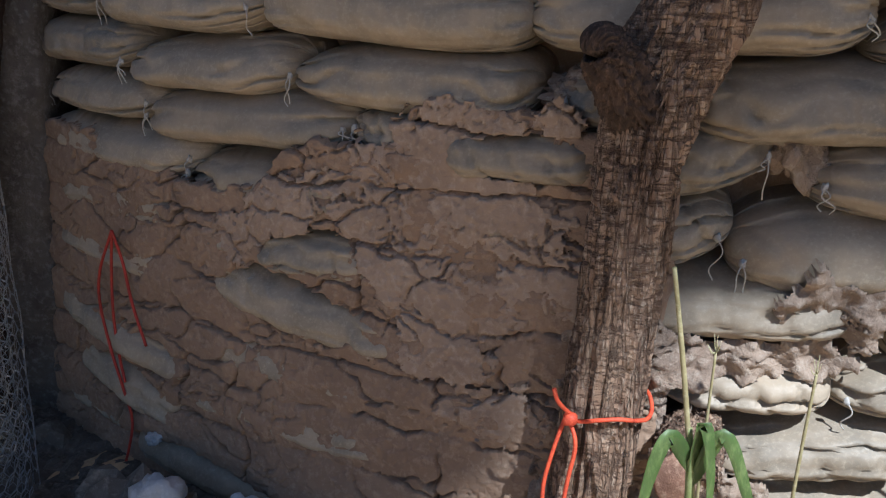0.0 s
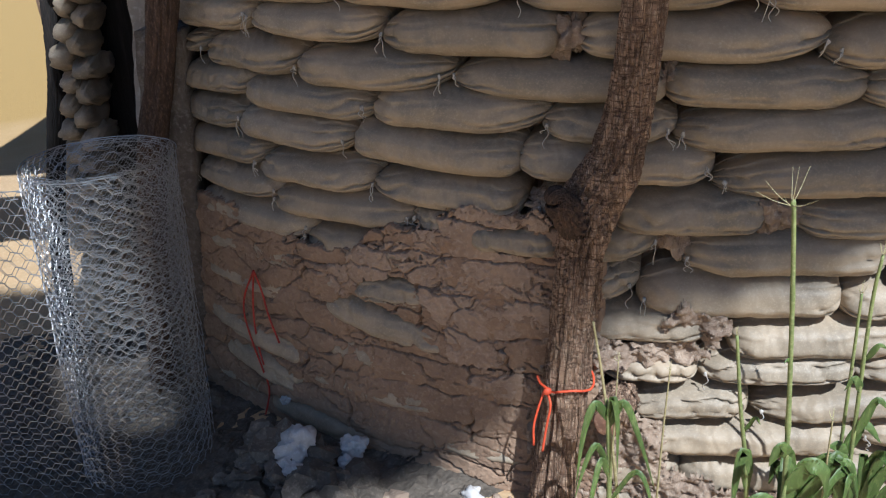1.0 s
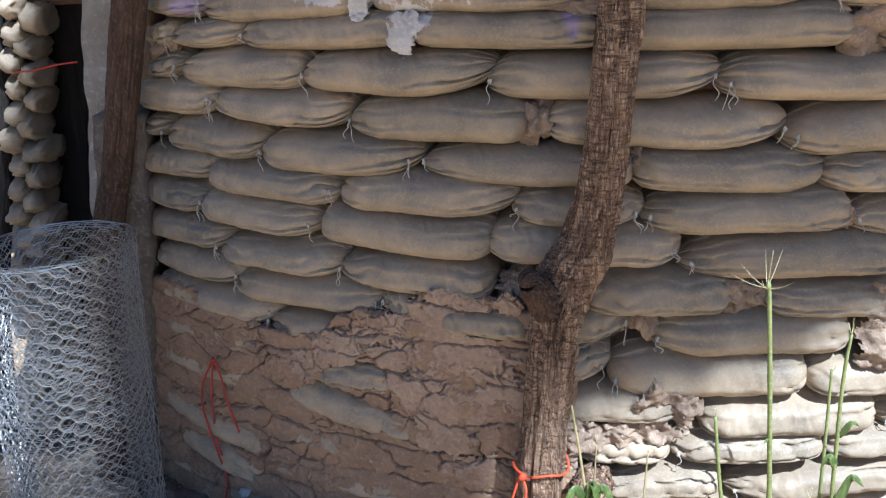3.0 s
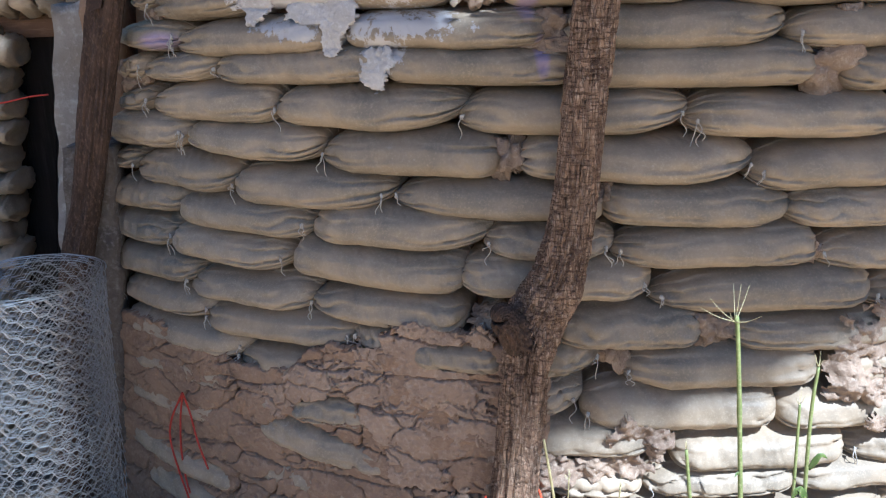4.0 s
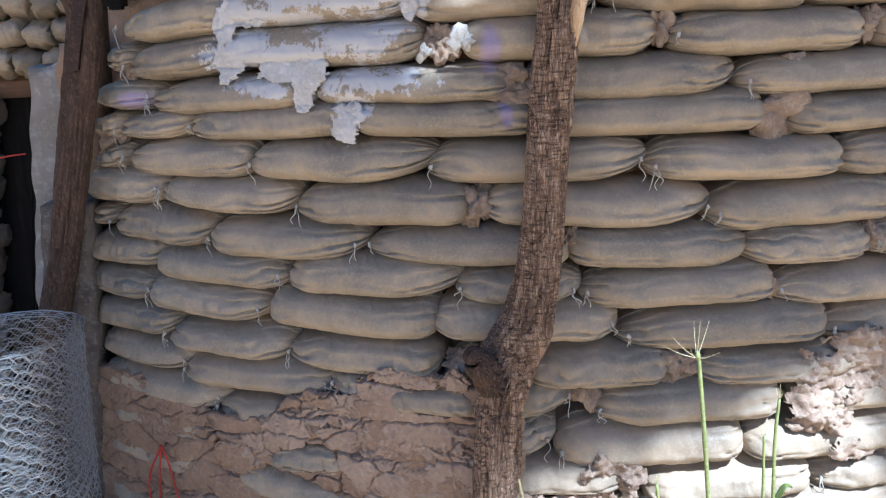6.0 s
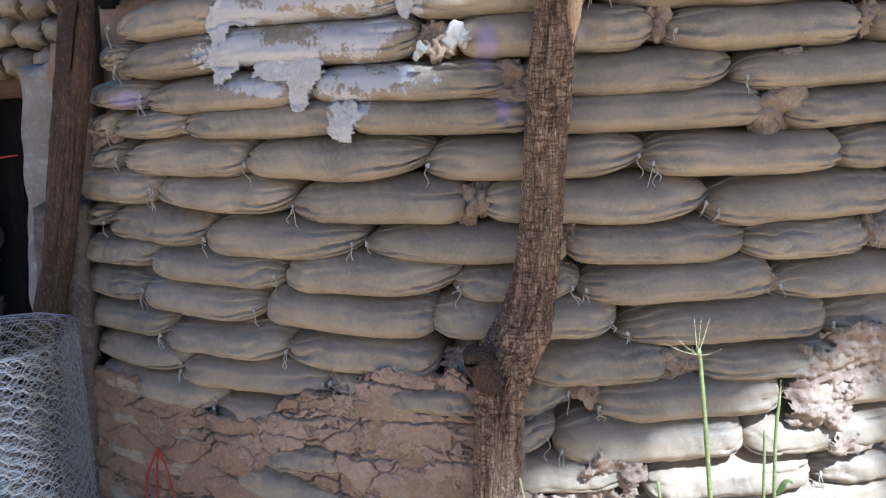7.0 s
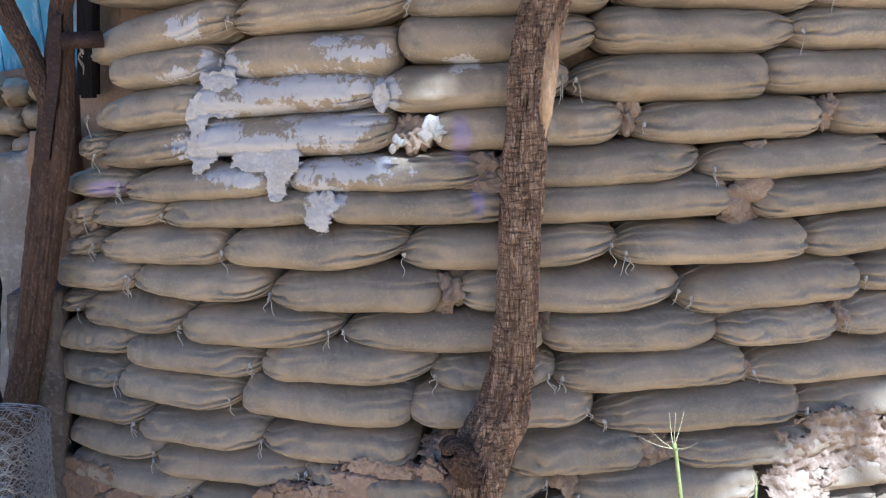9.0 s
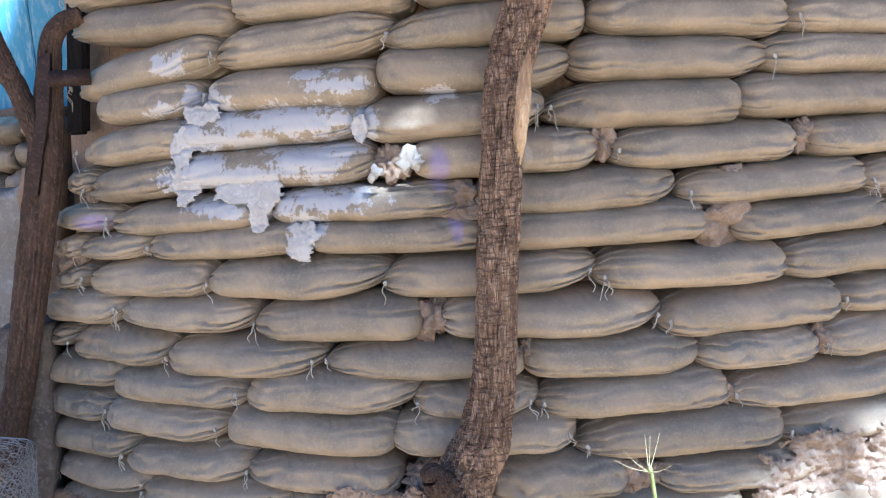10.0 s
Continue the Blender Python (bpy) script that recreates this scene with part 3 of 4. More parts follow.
def crumbly_cover(s, z, n):
    """The thick pale daub that has not washed off yet."""
    m = np.zeros_like(s)
    for a, b, ra, rb in ((-1.22, .60, .12, .07), (-1.12, .66, .10, .05), (-1.20, .47, .15, .09), (-1.08, .52, .12, .07), (-1.12, .38, .14, .07), (-1.16, .29, .10, .06), (-1.46, .50, .09, .05), (-1.55, .44, .08, .05), (-1.00, .42, .08, .06), (-.98, .67, .05, .04), (-1.35, .555, .06, .025), (-1.06, .20, .10, .05)):
        m = np.maximum(m, smooth((1 - np.hypot((s - a) / ra, (z - b) / rb) + 0.6 * n) / 0.10))
    for a, b, ra, rb, tilt in BARE[:3]:
        m = m * smooth((np.hypot((s - a) / ra, (z - b - tilt * (s - a)) / rb) + 0.3 * n - 0.8) / 0.15)
    # an old peg hole
    return m * smooth((np.hypot(s + 1.205, z - .483) - .008) / .012) * smooth((np.hypot(s + 1.195, z - .293) - .004) / .010)


mud_sheet("mud_daub", -1.66, -0.86, 0.10, 0.76, 0.0031, crumbly_cover, "thick pale crumbling mud daub", 0.066, 0.006, (0.10, 0.07), 23, DAUB, 0.3)


def low_right_cover(s, z, n):
    m = np.zeros_like(s)
    for a, b, ra, rb in ((-.80, .335, .10, .045), (-.70, .335, .12, .05), (-.59, .40, .085, .065), (-.62, .345, .09, .055), (-.55, .42, .05, .04), (-.73, .05, .10, .12), (-.64, -.05, .12, .06), (-.69, .12, .045, .03), (-.9, .1, .12, .3), (-.45, -.075, .5, .035)):
        m = np.maximum(m, smooth((1 - np.hypot((s - a) / ra, (z - b) / rb) + 0.55 * n) / 0.16))
    return m


def right_cover(s, z, n):
    m = np.zeros_like(s)
    for a, b, ra, rb in ((.06, .69, .18, .075), (.18, .62, .22, .08), (-.12, .605, .09, .055), (-.06, .65, .10, .05), (-.08, .545, .12, .03), (.0, .74, .09, .04), (.35, .62, .2, .15), (.05, .455, .10, .03)):
        m = np.maximum(m, smooth((1 - np.hypot((s - a) / ra, (z - b) / rb) + 0.6 * n) / 0.16))
    return m


mud_sheet("mud_patch", -1.0, 0.06, -0.2, 0.5, 0.0042, low_right_cover, "rough lumpy patch of dried mud", 0.058, 0.030, (0.05, 0.035), 11, CLOD, 0.4, 0.30, 0.007)
mud_sheet("mud_patch", -0.2, 0.62, 0.40, 0.86, 0.0048, right_cover, "rough lumpy patch of dried mud", 0.058, 0.028, (0.06, 0.04), 17, CLOD, 0.4, 0.30, 0.007)


def lime_cover(s, z, n):
    m = np.zeros_like(s)
    for a, b, ra, rb in ((-1.572, 1.60, .035, .06), (-1.565, 1.50, .05, .05), (-1.52, 1.595, .05, .02), (-1.44, 1.475, .08, .03), (-1.345, 1.47, .04, .045), (-1.36, 1.415, .025, .045), (-1.245, 1.365, .045, .03), (-1.252, 1.32, .028, .035), (-1.52, 1.68, .05, .03), (-1.07, 1.61, .022, .04)):
        m = np.maximum(m, smooth((1 - np.hypot((s - a) / ra, (z - b) / rb) / 1.2 + 0.55 * n) / 0.2))
    return m


mud_sheet("lime_splash", -1.78, -0.98, 1.24, 1.80, 0.0036, lime_cover, "dried white lime splash", 0.050, 0.003, (0.10, 0.06), 33, LIME, 1.2, 0.15)

# ---- mud plugs between the sacks ----
for k, (s, z, w, h) in enumerate(((-1.005, 1.520, .045, .045), (-.468, 1.545, .028, .040), (.05, 1.518, .035, .042), (-.812, 1.418, .055, .050), (-.185, 1.322, .062, .050),
                                  (-.920, 1.122, .040, .058), (-.425, .700, .045, .045), (-.660, .638, .035, .050), (-.435, .690, .04, .045), (-1.99, 1.495, .03, .035), (-.205, .892, .03, .035),
                                  (-.135, 1.428, .04, .025), (.06, 1.005, .035, .04), (-.69, 1.03, .022, .04), (-2.09, 1.30, .05, .045), (-.83, 1.385, .05, .022), (.27, 1.36, .03, .03), (-.975, .70, .05, .04))):
    v, f = lump((0, 0, 0), (w, 0.034, h), k + 1, 4, 0.85)
    v = [on_wall(s + p.x, z + p.z, -0.020 + p.y) for p in v]
    place("mud_plug", v, f, CLOD, WALL, "crumbling grey-brown mud plug" if k < 1 else "", origin=on_wall(s, z, 0))
# thin white patches at the joints, put there as spots of sunlight
for k, (s, z, w, h) in enumerate(((-.938, 1.522, .024, .026), (-1.03, 1.50, .012, .014))):
    v, f = lump((0, 0, 0), (w, 0.005, h), k + 40, 3, 1.3)
    place("cloth_flap", [on_wall(s + p.x, z + p.z, 0.06 + p.y) for p in v], f, THREAD, WALL, "small white patch standing for a sunlit spot", origin=on_wall(s, z, 0.05))


# ---- logs ----
def timber(points, radii, seed, knots=()):
    """A crooked, fissured log through points; knots: (place along, angle, size)."""
    line = spline(points, 36)
    rr = np.interp(np.linspace(0, 1, 200), np.linspace(0, 1, len(radii)), radii)

    def rough(u, a, p):
        c, s = math.cos(a), math.sin(a)
        f = 0.97 + 0.10 * noise.noise((c * 1.2 + seed, s * 1.2, u * 5))
        f += 0.10 * noise.noise((c * 4.5, s * 4.5 + seed, u * 8)) + 0.085 * noise.noise((c * 10, s * 10 + seed, u * 12)) + 0.03 * noise.noise((c * 15, s * 15, u * 80 + seed)) + 0.03 * noise.noise((c * 24, s * 24 + seed, u * 34))
        ridge = abs(noise.noise((c * 7 + seed, s * 7, u * 6)))
        f -= 0.16 * max(0, 0.10 - ridge) / 0.10
        deep = abs(noise.noise((c * 10 + seed, s * 10, u * 11 + 4)))
        f -= 0.14 * max(0, 0.10 - deep) / 0.10
        check = abs(noise.noise((c * 3 + seed, s * 3, u * 95)))
        f -= 0.05 * max(0, 0.12 - check) / 0.12
        for ku, ka, ks in knots:
            f += ks * math.exp(-((u - ku) / 0.03) ** 2 - ((math.remainder(a - ka, 2 * math.pi)) / 0.5) ** 2)
        return f

    return tube(line, lambda u: float(rr[int(u * 199)]), 88, rough)


def build_post():
    post = thing("log_post", (0.2, 1.79, GROUND - 0.05), "crooked weathered brown log propped against the sack wall", "log")
    v, f = timber([(.195, 1.785, -.22), (.215, 1.79, -.05), (.245, 1.80, .24), (.262, 1.805, .41), (.272, 1.81, .52), (.280, 1.82, .63), (.297, 1.826, .715), (.332, 1.828, .80), (.368, 1.828, .88), (.393, 1.83, .98), (.409, 1.835, 1.12), (.422, 1.842, 1.26), (.437, 1.85, 1.40), (.457, 1.858, 1.54), (.472, 1.864, 1.65), (.495, 1.871, 1.755), (.540, 1.874, 1.88), (.60, 1.88, 2.05), (.65, 1.89, 2.24)],
                  [.064, .062, .062, .061, .061, .062, .068, .066, .058, .052, .050, .051, .052, .052, .054, .057, .060, .062, .062], 3, ((.36, 2.2, .2), (.42, 5.0, .2), (.45, .6, .15)))
    place("trunk", v, f, BARK, post, origin=post.location)
    v, f = timber([(.315, 1.828, .66), (.272, 1.805, .715), (.238, 1.785, .765), (.222, 1.776, .792), (.218, 1.774, .796), (.226, 1.778, .780)], [.050, .047, .040, .033, .026, .005], 9)
    place("stub", v, f, CHAR, post, "broken dark branch stub", origin=post.location)
    v, f = timber([(.486, 1.830, 1.50), (.488, 1.824, 1.56), (.497, 1.823, 1.64), (.512, 1.828, 1.72), (.53, 1.84, 1.78)], [.004, .018, .023, .016, .004], 14)
    place("split_scar", v, f, SPLIT, post, "pale freshly split wood scar", origin=post.location)
    cut = thing("cut_log", (.36, 1.74, .1), "short sawn log with a round reddish end face", "log")
    v, f = timber([(.352, 1.725, .205), (.372, 1.78, .205), (.40, 1.84, .205)], [.050, .052, .05], 21)
    place("bark", v, f, BARK, cut, origin=cut.location)
    disc = [Vector((.3515, 1.7235, .205)) + Vector((math.cos(a), 0, math.sin(a))) * .046 * (1 + .04 * math.sin(5 * a)) for a in np.linspace(0, 2 * math.pi, 33)[:-1]]
    v, f = rings([disc, [Vector((.3515, 1.7195, .205)) + (p - Vector((.3515, 1.7235, .205))) * .93 for p in disc]])
    place("end_grain", v, f, SAWN, cut, "sawn reddish end grain", origin=cut.location)

    fork = thing("forked_post", (-1.06, 2.5, GROUND), "dark forked log post with a riveted iron strap", "log")
    v, f = timber([(-1.10, 2.5, -.2), (-1.05, 2.5, .25), (-.99, 2.5, .6), (-.942, 2.5, .80), (-.888, 2.5, .973), (-.817, 2.5, 1.272), (-.745, 2.5, 1.57), (-.717, 2.5, 1.723), (-.696, 2.5, 1.84), (-.680, 2.5, 1.925), (-.641, 2.5, 1.972), (-.59, 2.5, 1.99)],
                  [.05, .048, .046, .045, .044, .048, .052, .043, .034, .030, .028, .026], 5, ((.52, 4.5, .2),))
    place("trunk", v, f, CHAR, fork, origin=fork.location)
    v, f = timber([(-.735, 2.49, 1.60), (-.755, 2.48, 1.70), (-.785, 2.48, 1.80), (-.815, 2.48, 1.88), (-.845, 2.48, 2.01)], [.036, .033, .030, .030, .026], 8)
    place("branch", v, f, CHAR, fork, origin=fork.location)
    line = [Vector(p) for p in ((-.773, 2.443, 1.49), (-.745, 2.44, 1.60), (-.719, 2.445, 1.70), (-.703, 2.452, 1.80), (-.694, 2.458, 1.88))]
    rows = []
    for p in spline(line, 4):
        w, d = Vector((.017, 0, .004)), Vector((0, .004, 0))
        rows.append([p - w - d, p + w - d, p + w + Vector((0, .03, 0)), p + w * .8 + Vector((0, .03, 0)), p + w * .8 + d, p - w + d])
    v, f = rings(rows)
    strap = place("iron_strap", v, f, IRON, fork, "dark rusty iron angle strap", smooth=False, origin=fork.location)
    for p in spline(line, 2)[1::2] + [Vector((-.765, 2.437, 1.53))]:
        v, f = lump(p + Vector((-.003, -.007, 0)), (.0045, .004, .0045), 2, 2, 0.05)
        place("bolt", v, f, BOLT, strap, origin=fork.location)
    v, f = box(-.685, -.575, 2.44, 2.452, 1.79, 1.835)
    bracket = place("bracket", v, f, IRON, fork, "short flat iron bracket", origin=fork.location)
    for x, z in ((-.62, 1.825), (-.615, 1.80), (-.665, 1.812)):
        v, f = lump((x, 2.437, z), (.004, .004, .004), 2, 2, 0.05)
        place("bolt", v, f, BOLT, bracket, origin=fork.location)


build_post()


# ---- doorway beside the forked post: everything there leans with the post ----
def leaning(v, k=0.15, z0=0.8):
    return [Vector((p[0] + k * (p[2] - z0), p[1], p[2])) for p in v]


def slab(x0, x1, y0, y1, z0, z1, seed, wobble=0.012, step=0.03):
    """A plastered face: a thick slab with a worn, uneven outline."""
    xs, zs = np.arange(x0, x1 + step, step), np.arange(z0, z1 + step, step)
    n = len(xs)
    front, backs = [], []
    for z in zs:
        for x in xs:
            d = wobble * noise.fractal((x * 9, z * 9, seed), 0.8, 2, 4)
            ex = 0.02 * noise.noise((z * 8, seed, x > (x0 + x1) / 2))
            front.append(Vector((x + ex, y0 + d, z + 0.02 * noise.noise((x * 11, seed, 2)))))
            backs.append(Vector((x + ex, y1, z)))
    k = len(front)
    m = len(zs)
    faces = [(j * n + i, j * n + i + 1, (j + 1) * n + i + 1, (j + 1) * n + i) for j in range(m - 1) for i in range(n - 1)]
    faces += [tuple(k + a for a in reversed(q)) for q in faces]
    edge = [i for i in range(n)] + [j * n + n - 1 for j in range(1, m)] + [(m - 1) * n + i for i in range(n - 2, -1, -1)] + [j * n for j in range(m - 2, 0, -1)]
    faces += [(edge[(i + 1) % len(edge)], edge[i], edge[i] + k, edge[(i + 1) % len(edge)] + k) for i in range(len(edge))]
    return front + backs, faces


v, f = slab(-1.075, -.90, 2.74, 2.84, -.2, 1.50, 4)
tagged(place("door_jamb", leaning(v, .13), f, PLASTER), "grey lime-washed plaster jamb beside the doorway", "jamb", kind="structure")
v, f = slab(-.985, -.845, 2.53, 2.75, -.25, 1.07, 9, 0.02)
tagged(place("plaster_edge", leaning(v, .10), f, EDGE), "grey plaster end of the sack wall", "plaster", kind="structure")
v, f = slab(-.905, -.80, 2.72, 2.95, 1.0, 1.55, 12, 0.02)
tagged(place("wall_end", leaning(v, .05, 1.3), f, MUD), "earthen end of the sack wall behind the post", "wall", kind="structure")

door = thing("door_1", (-1.35, 3.1, GROUND), "dark plank door, almost black", "door", kind="structure")
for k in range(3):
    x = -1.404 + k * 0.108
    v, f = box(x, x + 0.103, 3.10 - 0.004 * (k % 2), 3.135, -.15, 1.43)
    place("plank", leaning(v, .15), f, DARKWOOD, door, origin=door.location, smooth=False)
v, f = box(-1.46, -1.03, 3.00, 3.09, 1.40, 1.47)
tagged(place("door_lintel", leaning(v, .15), f, BROWNWOOD, smooth=False), "weathered grey-brown timber door lintel", "lintel", kind="structure")
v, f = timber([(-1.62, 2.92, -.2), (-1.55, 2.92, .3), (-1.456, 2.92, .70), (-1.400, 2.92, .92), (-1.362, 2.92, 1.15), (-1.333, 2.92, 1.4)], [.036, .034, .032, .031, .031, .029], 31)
tagged(place("dark_post", v, f, DARKWOOD), "dark, almost black timber post beside the doorway", "post")

side = tagged(place("wall_entry", *slab(-1.44, -1.36, 2.99, 3.2, -.2, 1.42, 15), MUD), "wall of stacked sack ends beside the doorway", "wall", kind="structure")
over = tagged(place("wall_lintel", *slab(-2.1, -.82, 3.02, 3.4, 1.47, 1.74, 16), MUD), "rows of sack ends above the doorway", "wall", kind="structure")


def end_on(x, y, z, w, h, parent, seed):
    """A sack seen from its end: a flattened, crumpled pillow whose cloth is folded to a seam."""
    rn = random.Random(seed)
    tilt, cut = rn.uniform(-.5, .5), rn.uniform(-.7, .7)
    rows = []
    for i in range(15):
        u = i / 14
        puff = math.sin(math.pi * (0.06 + 0.88 * u)) ** 0.55
        ring = []
        for j in range(30):
            a = 2 * math.pi * j / 30
            c, sn = math.cos(a), math.sin(a)
            f = 1.08 - 0.55 * abs(noise.noise((c * 1.6 + seed, sn * 1.6, u * 1.8))) - 0.30 * abs(noise.noise((c * 3.5, sn * 3.5 + seed, u * 3))) + 0.10 * noise.noise((c * 5, sn * 5, u * 5 + seed))
            px = w * math.copysign(abs(c) ** 0.7, c) * (0.55 + 0.45 * puff) * f
            pz = h * math.copysign(abs(sn) ** 0.6, sn) * puff * f
            ring.append(Vector((x + px - tilt * pz * 0.5, y - 0.10 + 0.22 * u + cut * px * 0.8 + 0.35 * abs(pz), z + pz + tilt * px * 0.7)))
        rows.append(ring)
    v, f = rings(rows)
    place("sandbag", v, f, SACK, parent, origin=(x, y, z))


for k in range(18):
    z = -.10 + k * 0.086
    for j in range(2):
        x = -1.300 + 0.15 * (z - .8) - j * 0.046 + 0.014 * math.sin(k * 2.3 + j * 1.9)
        end_on(x, 2.93, z + .043 * j, .038 + .006 * math.sin(k * 1.7), .054 + .008 * math.sin(k * 3.1 + j), side, k * 2 + j)
for row in range(3):
    for k in range(11):
        x = -1.86 + k * 0.092 + row * 0.04
        end_on(x, 2.98, 1.515 + row * 0.092 + 0.006 * math.sin(k * 1.9), .058, .056, over, 50 + row * 12 + k)

gable = thing("board_panel", (-1.0, 3.1, 1.72), "pale blue painted vertical boards, flaking, above the doorway", "boards", kind="structure")
for k in range(9):
    x = -1.75 + k * 0.142
    v, f = box(x, x + 0.138, 3.10 + 0.003 * (k % 2), 3.125, 1.70, 2.75)
    place("board", v, f, BLUEWOOD, gable, origin=gable.location, smooth=False)
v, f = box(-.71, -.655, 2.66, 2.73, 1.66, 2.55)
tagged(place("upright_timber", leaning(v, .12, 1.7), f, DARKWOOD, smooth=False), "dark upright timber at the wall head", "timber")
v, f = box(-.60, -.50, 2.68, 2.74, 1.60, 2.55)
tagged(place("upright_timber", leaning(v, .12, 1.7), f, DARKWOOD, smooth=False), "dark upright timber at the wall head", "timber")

# ---- unseen: a roof over the hut, and a tree added behind the path to shade the wall ----
# roof boards stay out of view and only block light
v, f = box(-2.3, -.55, 3.25, 7.6, 2.63, 2.66)
tagged(place("roof", v, f, BROWNWOOD, smooth=False), "unseen plain board roof added over the round hut to block light", "roof", kind="structure")
# added overhang: keeps the high sky off the upper courses
v, f = box(-.545, 3.6, 1.42, 7.6, 2.63, 2.66)
tagged(place("roof", v, f, BROWNWOOD, smooth=False), "unseen plain board roof added over the round hut to block light", "roof", kind="structure")


def shades(x, y, m=0.06):
    """Whether the crown covers the sun's way through (x, y) at 2.5 m: the lit corner, the way to the wire roll and a few chinks stay open."""
    if x > .03 and y < min(.40 + .11 * (x - 1.02) + .2 * max(0, x - 1.5), .45 - 2.2 * (.98 - x)) + m:
        return False
    if x > -.8 and y < .06 + .17 * max(0.0, min(1.0, (x - .45) / .4)) + m:
        return False
    if x < (-.85 if y > 1.6 else -2.2) + m or y < -.9 or y > 2.95 or x > 3.5:
        return False
    if (.54 - m) < y < .92 + m and abs(x + .40 - (.84 - y) * .54) < .16 + m:
        return False
    for a, b, ra, rb in ((.84, 1.23, .04, .05), (.515, 1.355, .022, .022), (.585, 1.355, .022, .022), (.63, 1.407, .06, .02), (.87, 1.40, .025, .025)):
        if math.hypot((x - a) / (ra + m * 0.55), (y - b) / (rb + m * 0.55)) < 1:
            return False
    return True


# added out of view; leaves fill only the sun's ways that shades() closes
def build_tree():
    tree = thing("unseen_shade_tree", (6.4, -7.4, GROUND), "unseen leafy tree added behind the path to shade the wall", "tree")
    rn = random.Random(12)
    way = SUN / SUN.z
    verts, faces = [], []
    while len(faces) < 34000:
        x, y = rn.uniform(-2.2, 3.5), rn.uniform(-.9, 2.95)
        if not shades(x, y):
            continue
        p = Vector((x, y, 2.5)) + way * rn.uniform(6.0, 7.4)
        size = rn.uniform(.07, .11)
        turn = Euler((rn.uniform(-.9, .9), rn.uniform(-.9, .9), rn.uniform(0, 6.3))).to_matrix()
        n = len(verts)
        verts += [p + turn @ Vector(q) * size for q in ((0, -1, 0), (.55, 0, .12), (0, 1, 0), (-.55, 0, .12))]
        faces += [(n, n + 1, n + 2), (n, n + 2, n + 3)]
    place("crown", verts, faces, LEAF, tree, "dense green leaves", origin=tree.location, smooth=False)
    v, f = timber([(6.4, -7.4, GROUND - .1), (6.2, -7.0, 2.0), (5.8, -6.3, 4.2), (5.2, -5.3, 6.4), (4.4, -3.8, 8.6)], [.20, .17, .14, .11, .04], 44)
    place("trunk", v, f, BARK, tree, origin=tree.location)
    for k, end in enumerate(((3.2, -2.3, 8.9), (5.2, -2.6, 8.8), (4.3, -1.8, 9.0))):
        v, f = timber([(5.3, -5.45, 6.1), (5.1, -4.7, 7.2), tuple((Vector(end) + Vector((5.1, -4.7, 7.2))) / 2 + Vector((0, 0, .15))), end], [.07, .055, .04, .012], 50 + k)
        place("limb", v, f, BARK, tree, origin=tree.location)


build_tree()


# ---- roll of chicken wire ----
def hex_wire(path, z0, z1, cell, r, seed, jag=0.0):
    """Hexagonal netting along a plan line, as thin three-sided wires. path(u): a plan point u metres along."""
    w, hgt, arm = cell * 0.88, cell, cell * 0.24
    verts, faces = [], []

    def wire(a, b, rad):
        d = (b - a)
        n = len(verts)
        up = d.orthogonal().normalized()
        sd = d.normalized().cross(up)
        for p in (a, b):
            for k in range(3):
                t = k * 2.094
                verts.append(p + (up * math.cos(t) + sd * math.sin(t)) * rad)
        faces.extend([(n, n + 1, n + 4, n + 3), (n + 1, n + 2, n + 5, n + 4), (n + 2, n, n + 3, n + 5)])

    length = path(None)
    cols, rows = int(length / w), int((z1 - z0) / hgt)

    def at(u, z):
        x, y = path(u)
        wob = 0.006 * noise.noise((u * 5, z * 6, seed))
        return Vector((x + wob, y + wob * 0.7, z + 0.010 * noise.noise((u * 3, z * 2, seed + 4)) + 0.004 * noise.noise((u * 17, z * 13, seed))))

    for i in range(cols):
        u, odd = (i + .5) * w, (i % 2) * hgt / 2
        for j in range(rows + 1):
            z = min(z0 + j * hgt + odd, z1)
            wire(at(u - arm, z), at(u + arm, z), r * 1.5)
            if i + 1 < cols:
                end = at(u + arm, z)
                for up in (-1, 1):
                    if z0 <= z + up * hgt / 2 <= z1:
                        wire(end, at(u + w - arm, z + up * hgt / 2), r)
    for i in range(cols * 2):
        wire(at(i * w / 2, z1), at((i + 1) * w / 2, z1), r * 1.3)
    return verts, faces


def build_roll():
    cx, cy = -.965, 2.12
    roll = thing("wire_roll", (cx, cy, GROUND - .05), "standing roll of galvanised hexagonal chicken wire", "wire roll")

    def turn(rad, grow, a0, length):
        def path(u):
            if u is None:
                return length
            a = a0 + u / rad
            rr = rad + grow * (a - a0) / (2 * math.pi)
            return cx + rr * math.cos(a), cy + rr * math.sin(a)
        return path

    for k, (rad, top) in enumerate(((.202, .845), (.196, .84), (.184, .85), (.170, .84), (.199, .83), (.190, .845), (.178, .84))):
        v, f = hex_wire(turn(rad, -.006, 0.3 + k * 1.1, 2 * math.pi * rad), -.20 if k < 4 else .38, top, .040, .0005 if k else .0012, k * 3)
        v = leaning(v, .06)
        place("wire_turn", v, f, ZINC, roll, origin=roll.location, smooth=False)

    def flap(u):
        if u is None:
            return .62
        return cx - .12 - u * .93, cy - .20 + .10 * math.sin(u * 5) * u

    for k in range(2):
        v, f = hex_wire(flap, -.20, .83 - .02 * k, .042, .0010, 40 + k)
        v = [p + Vector((-.01 * k, .05 * k, 0)) for p in v]
        place("loose_end", v, f, ZINC, roll, origin=roll.location, smooth=False)


build_roll()

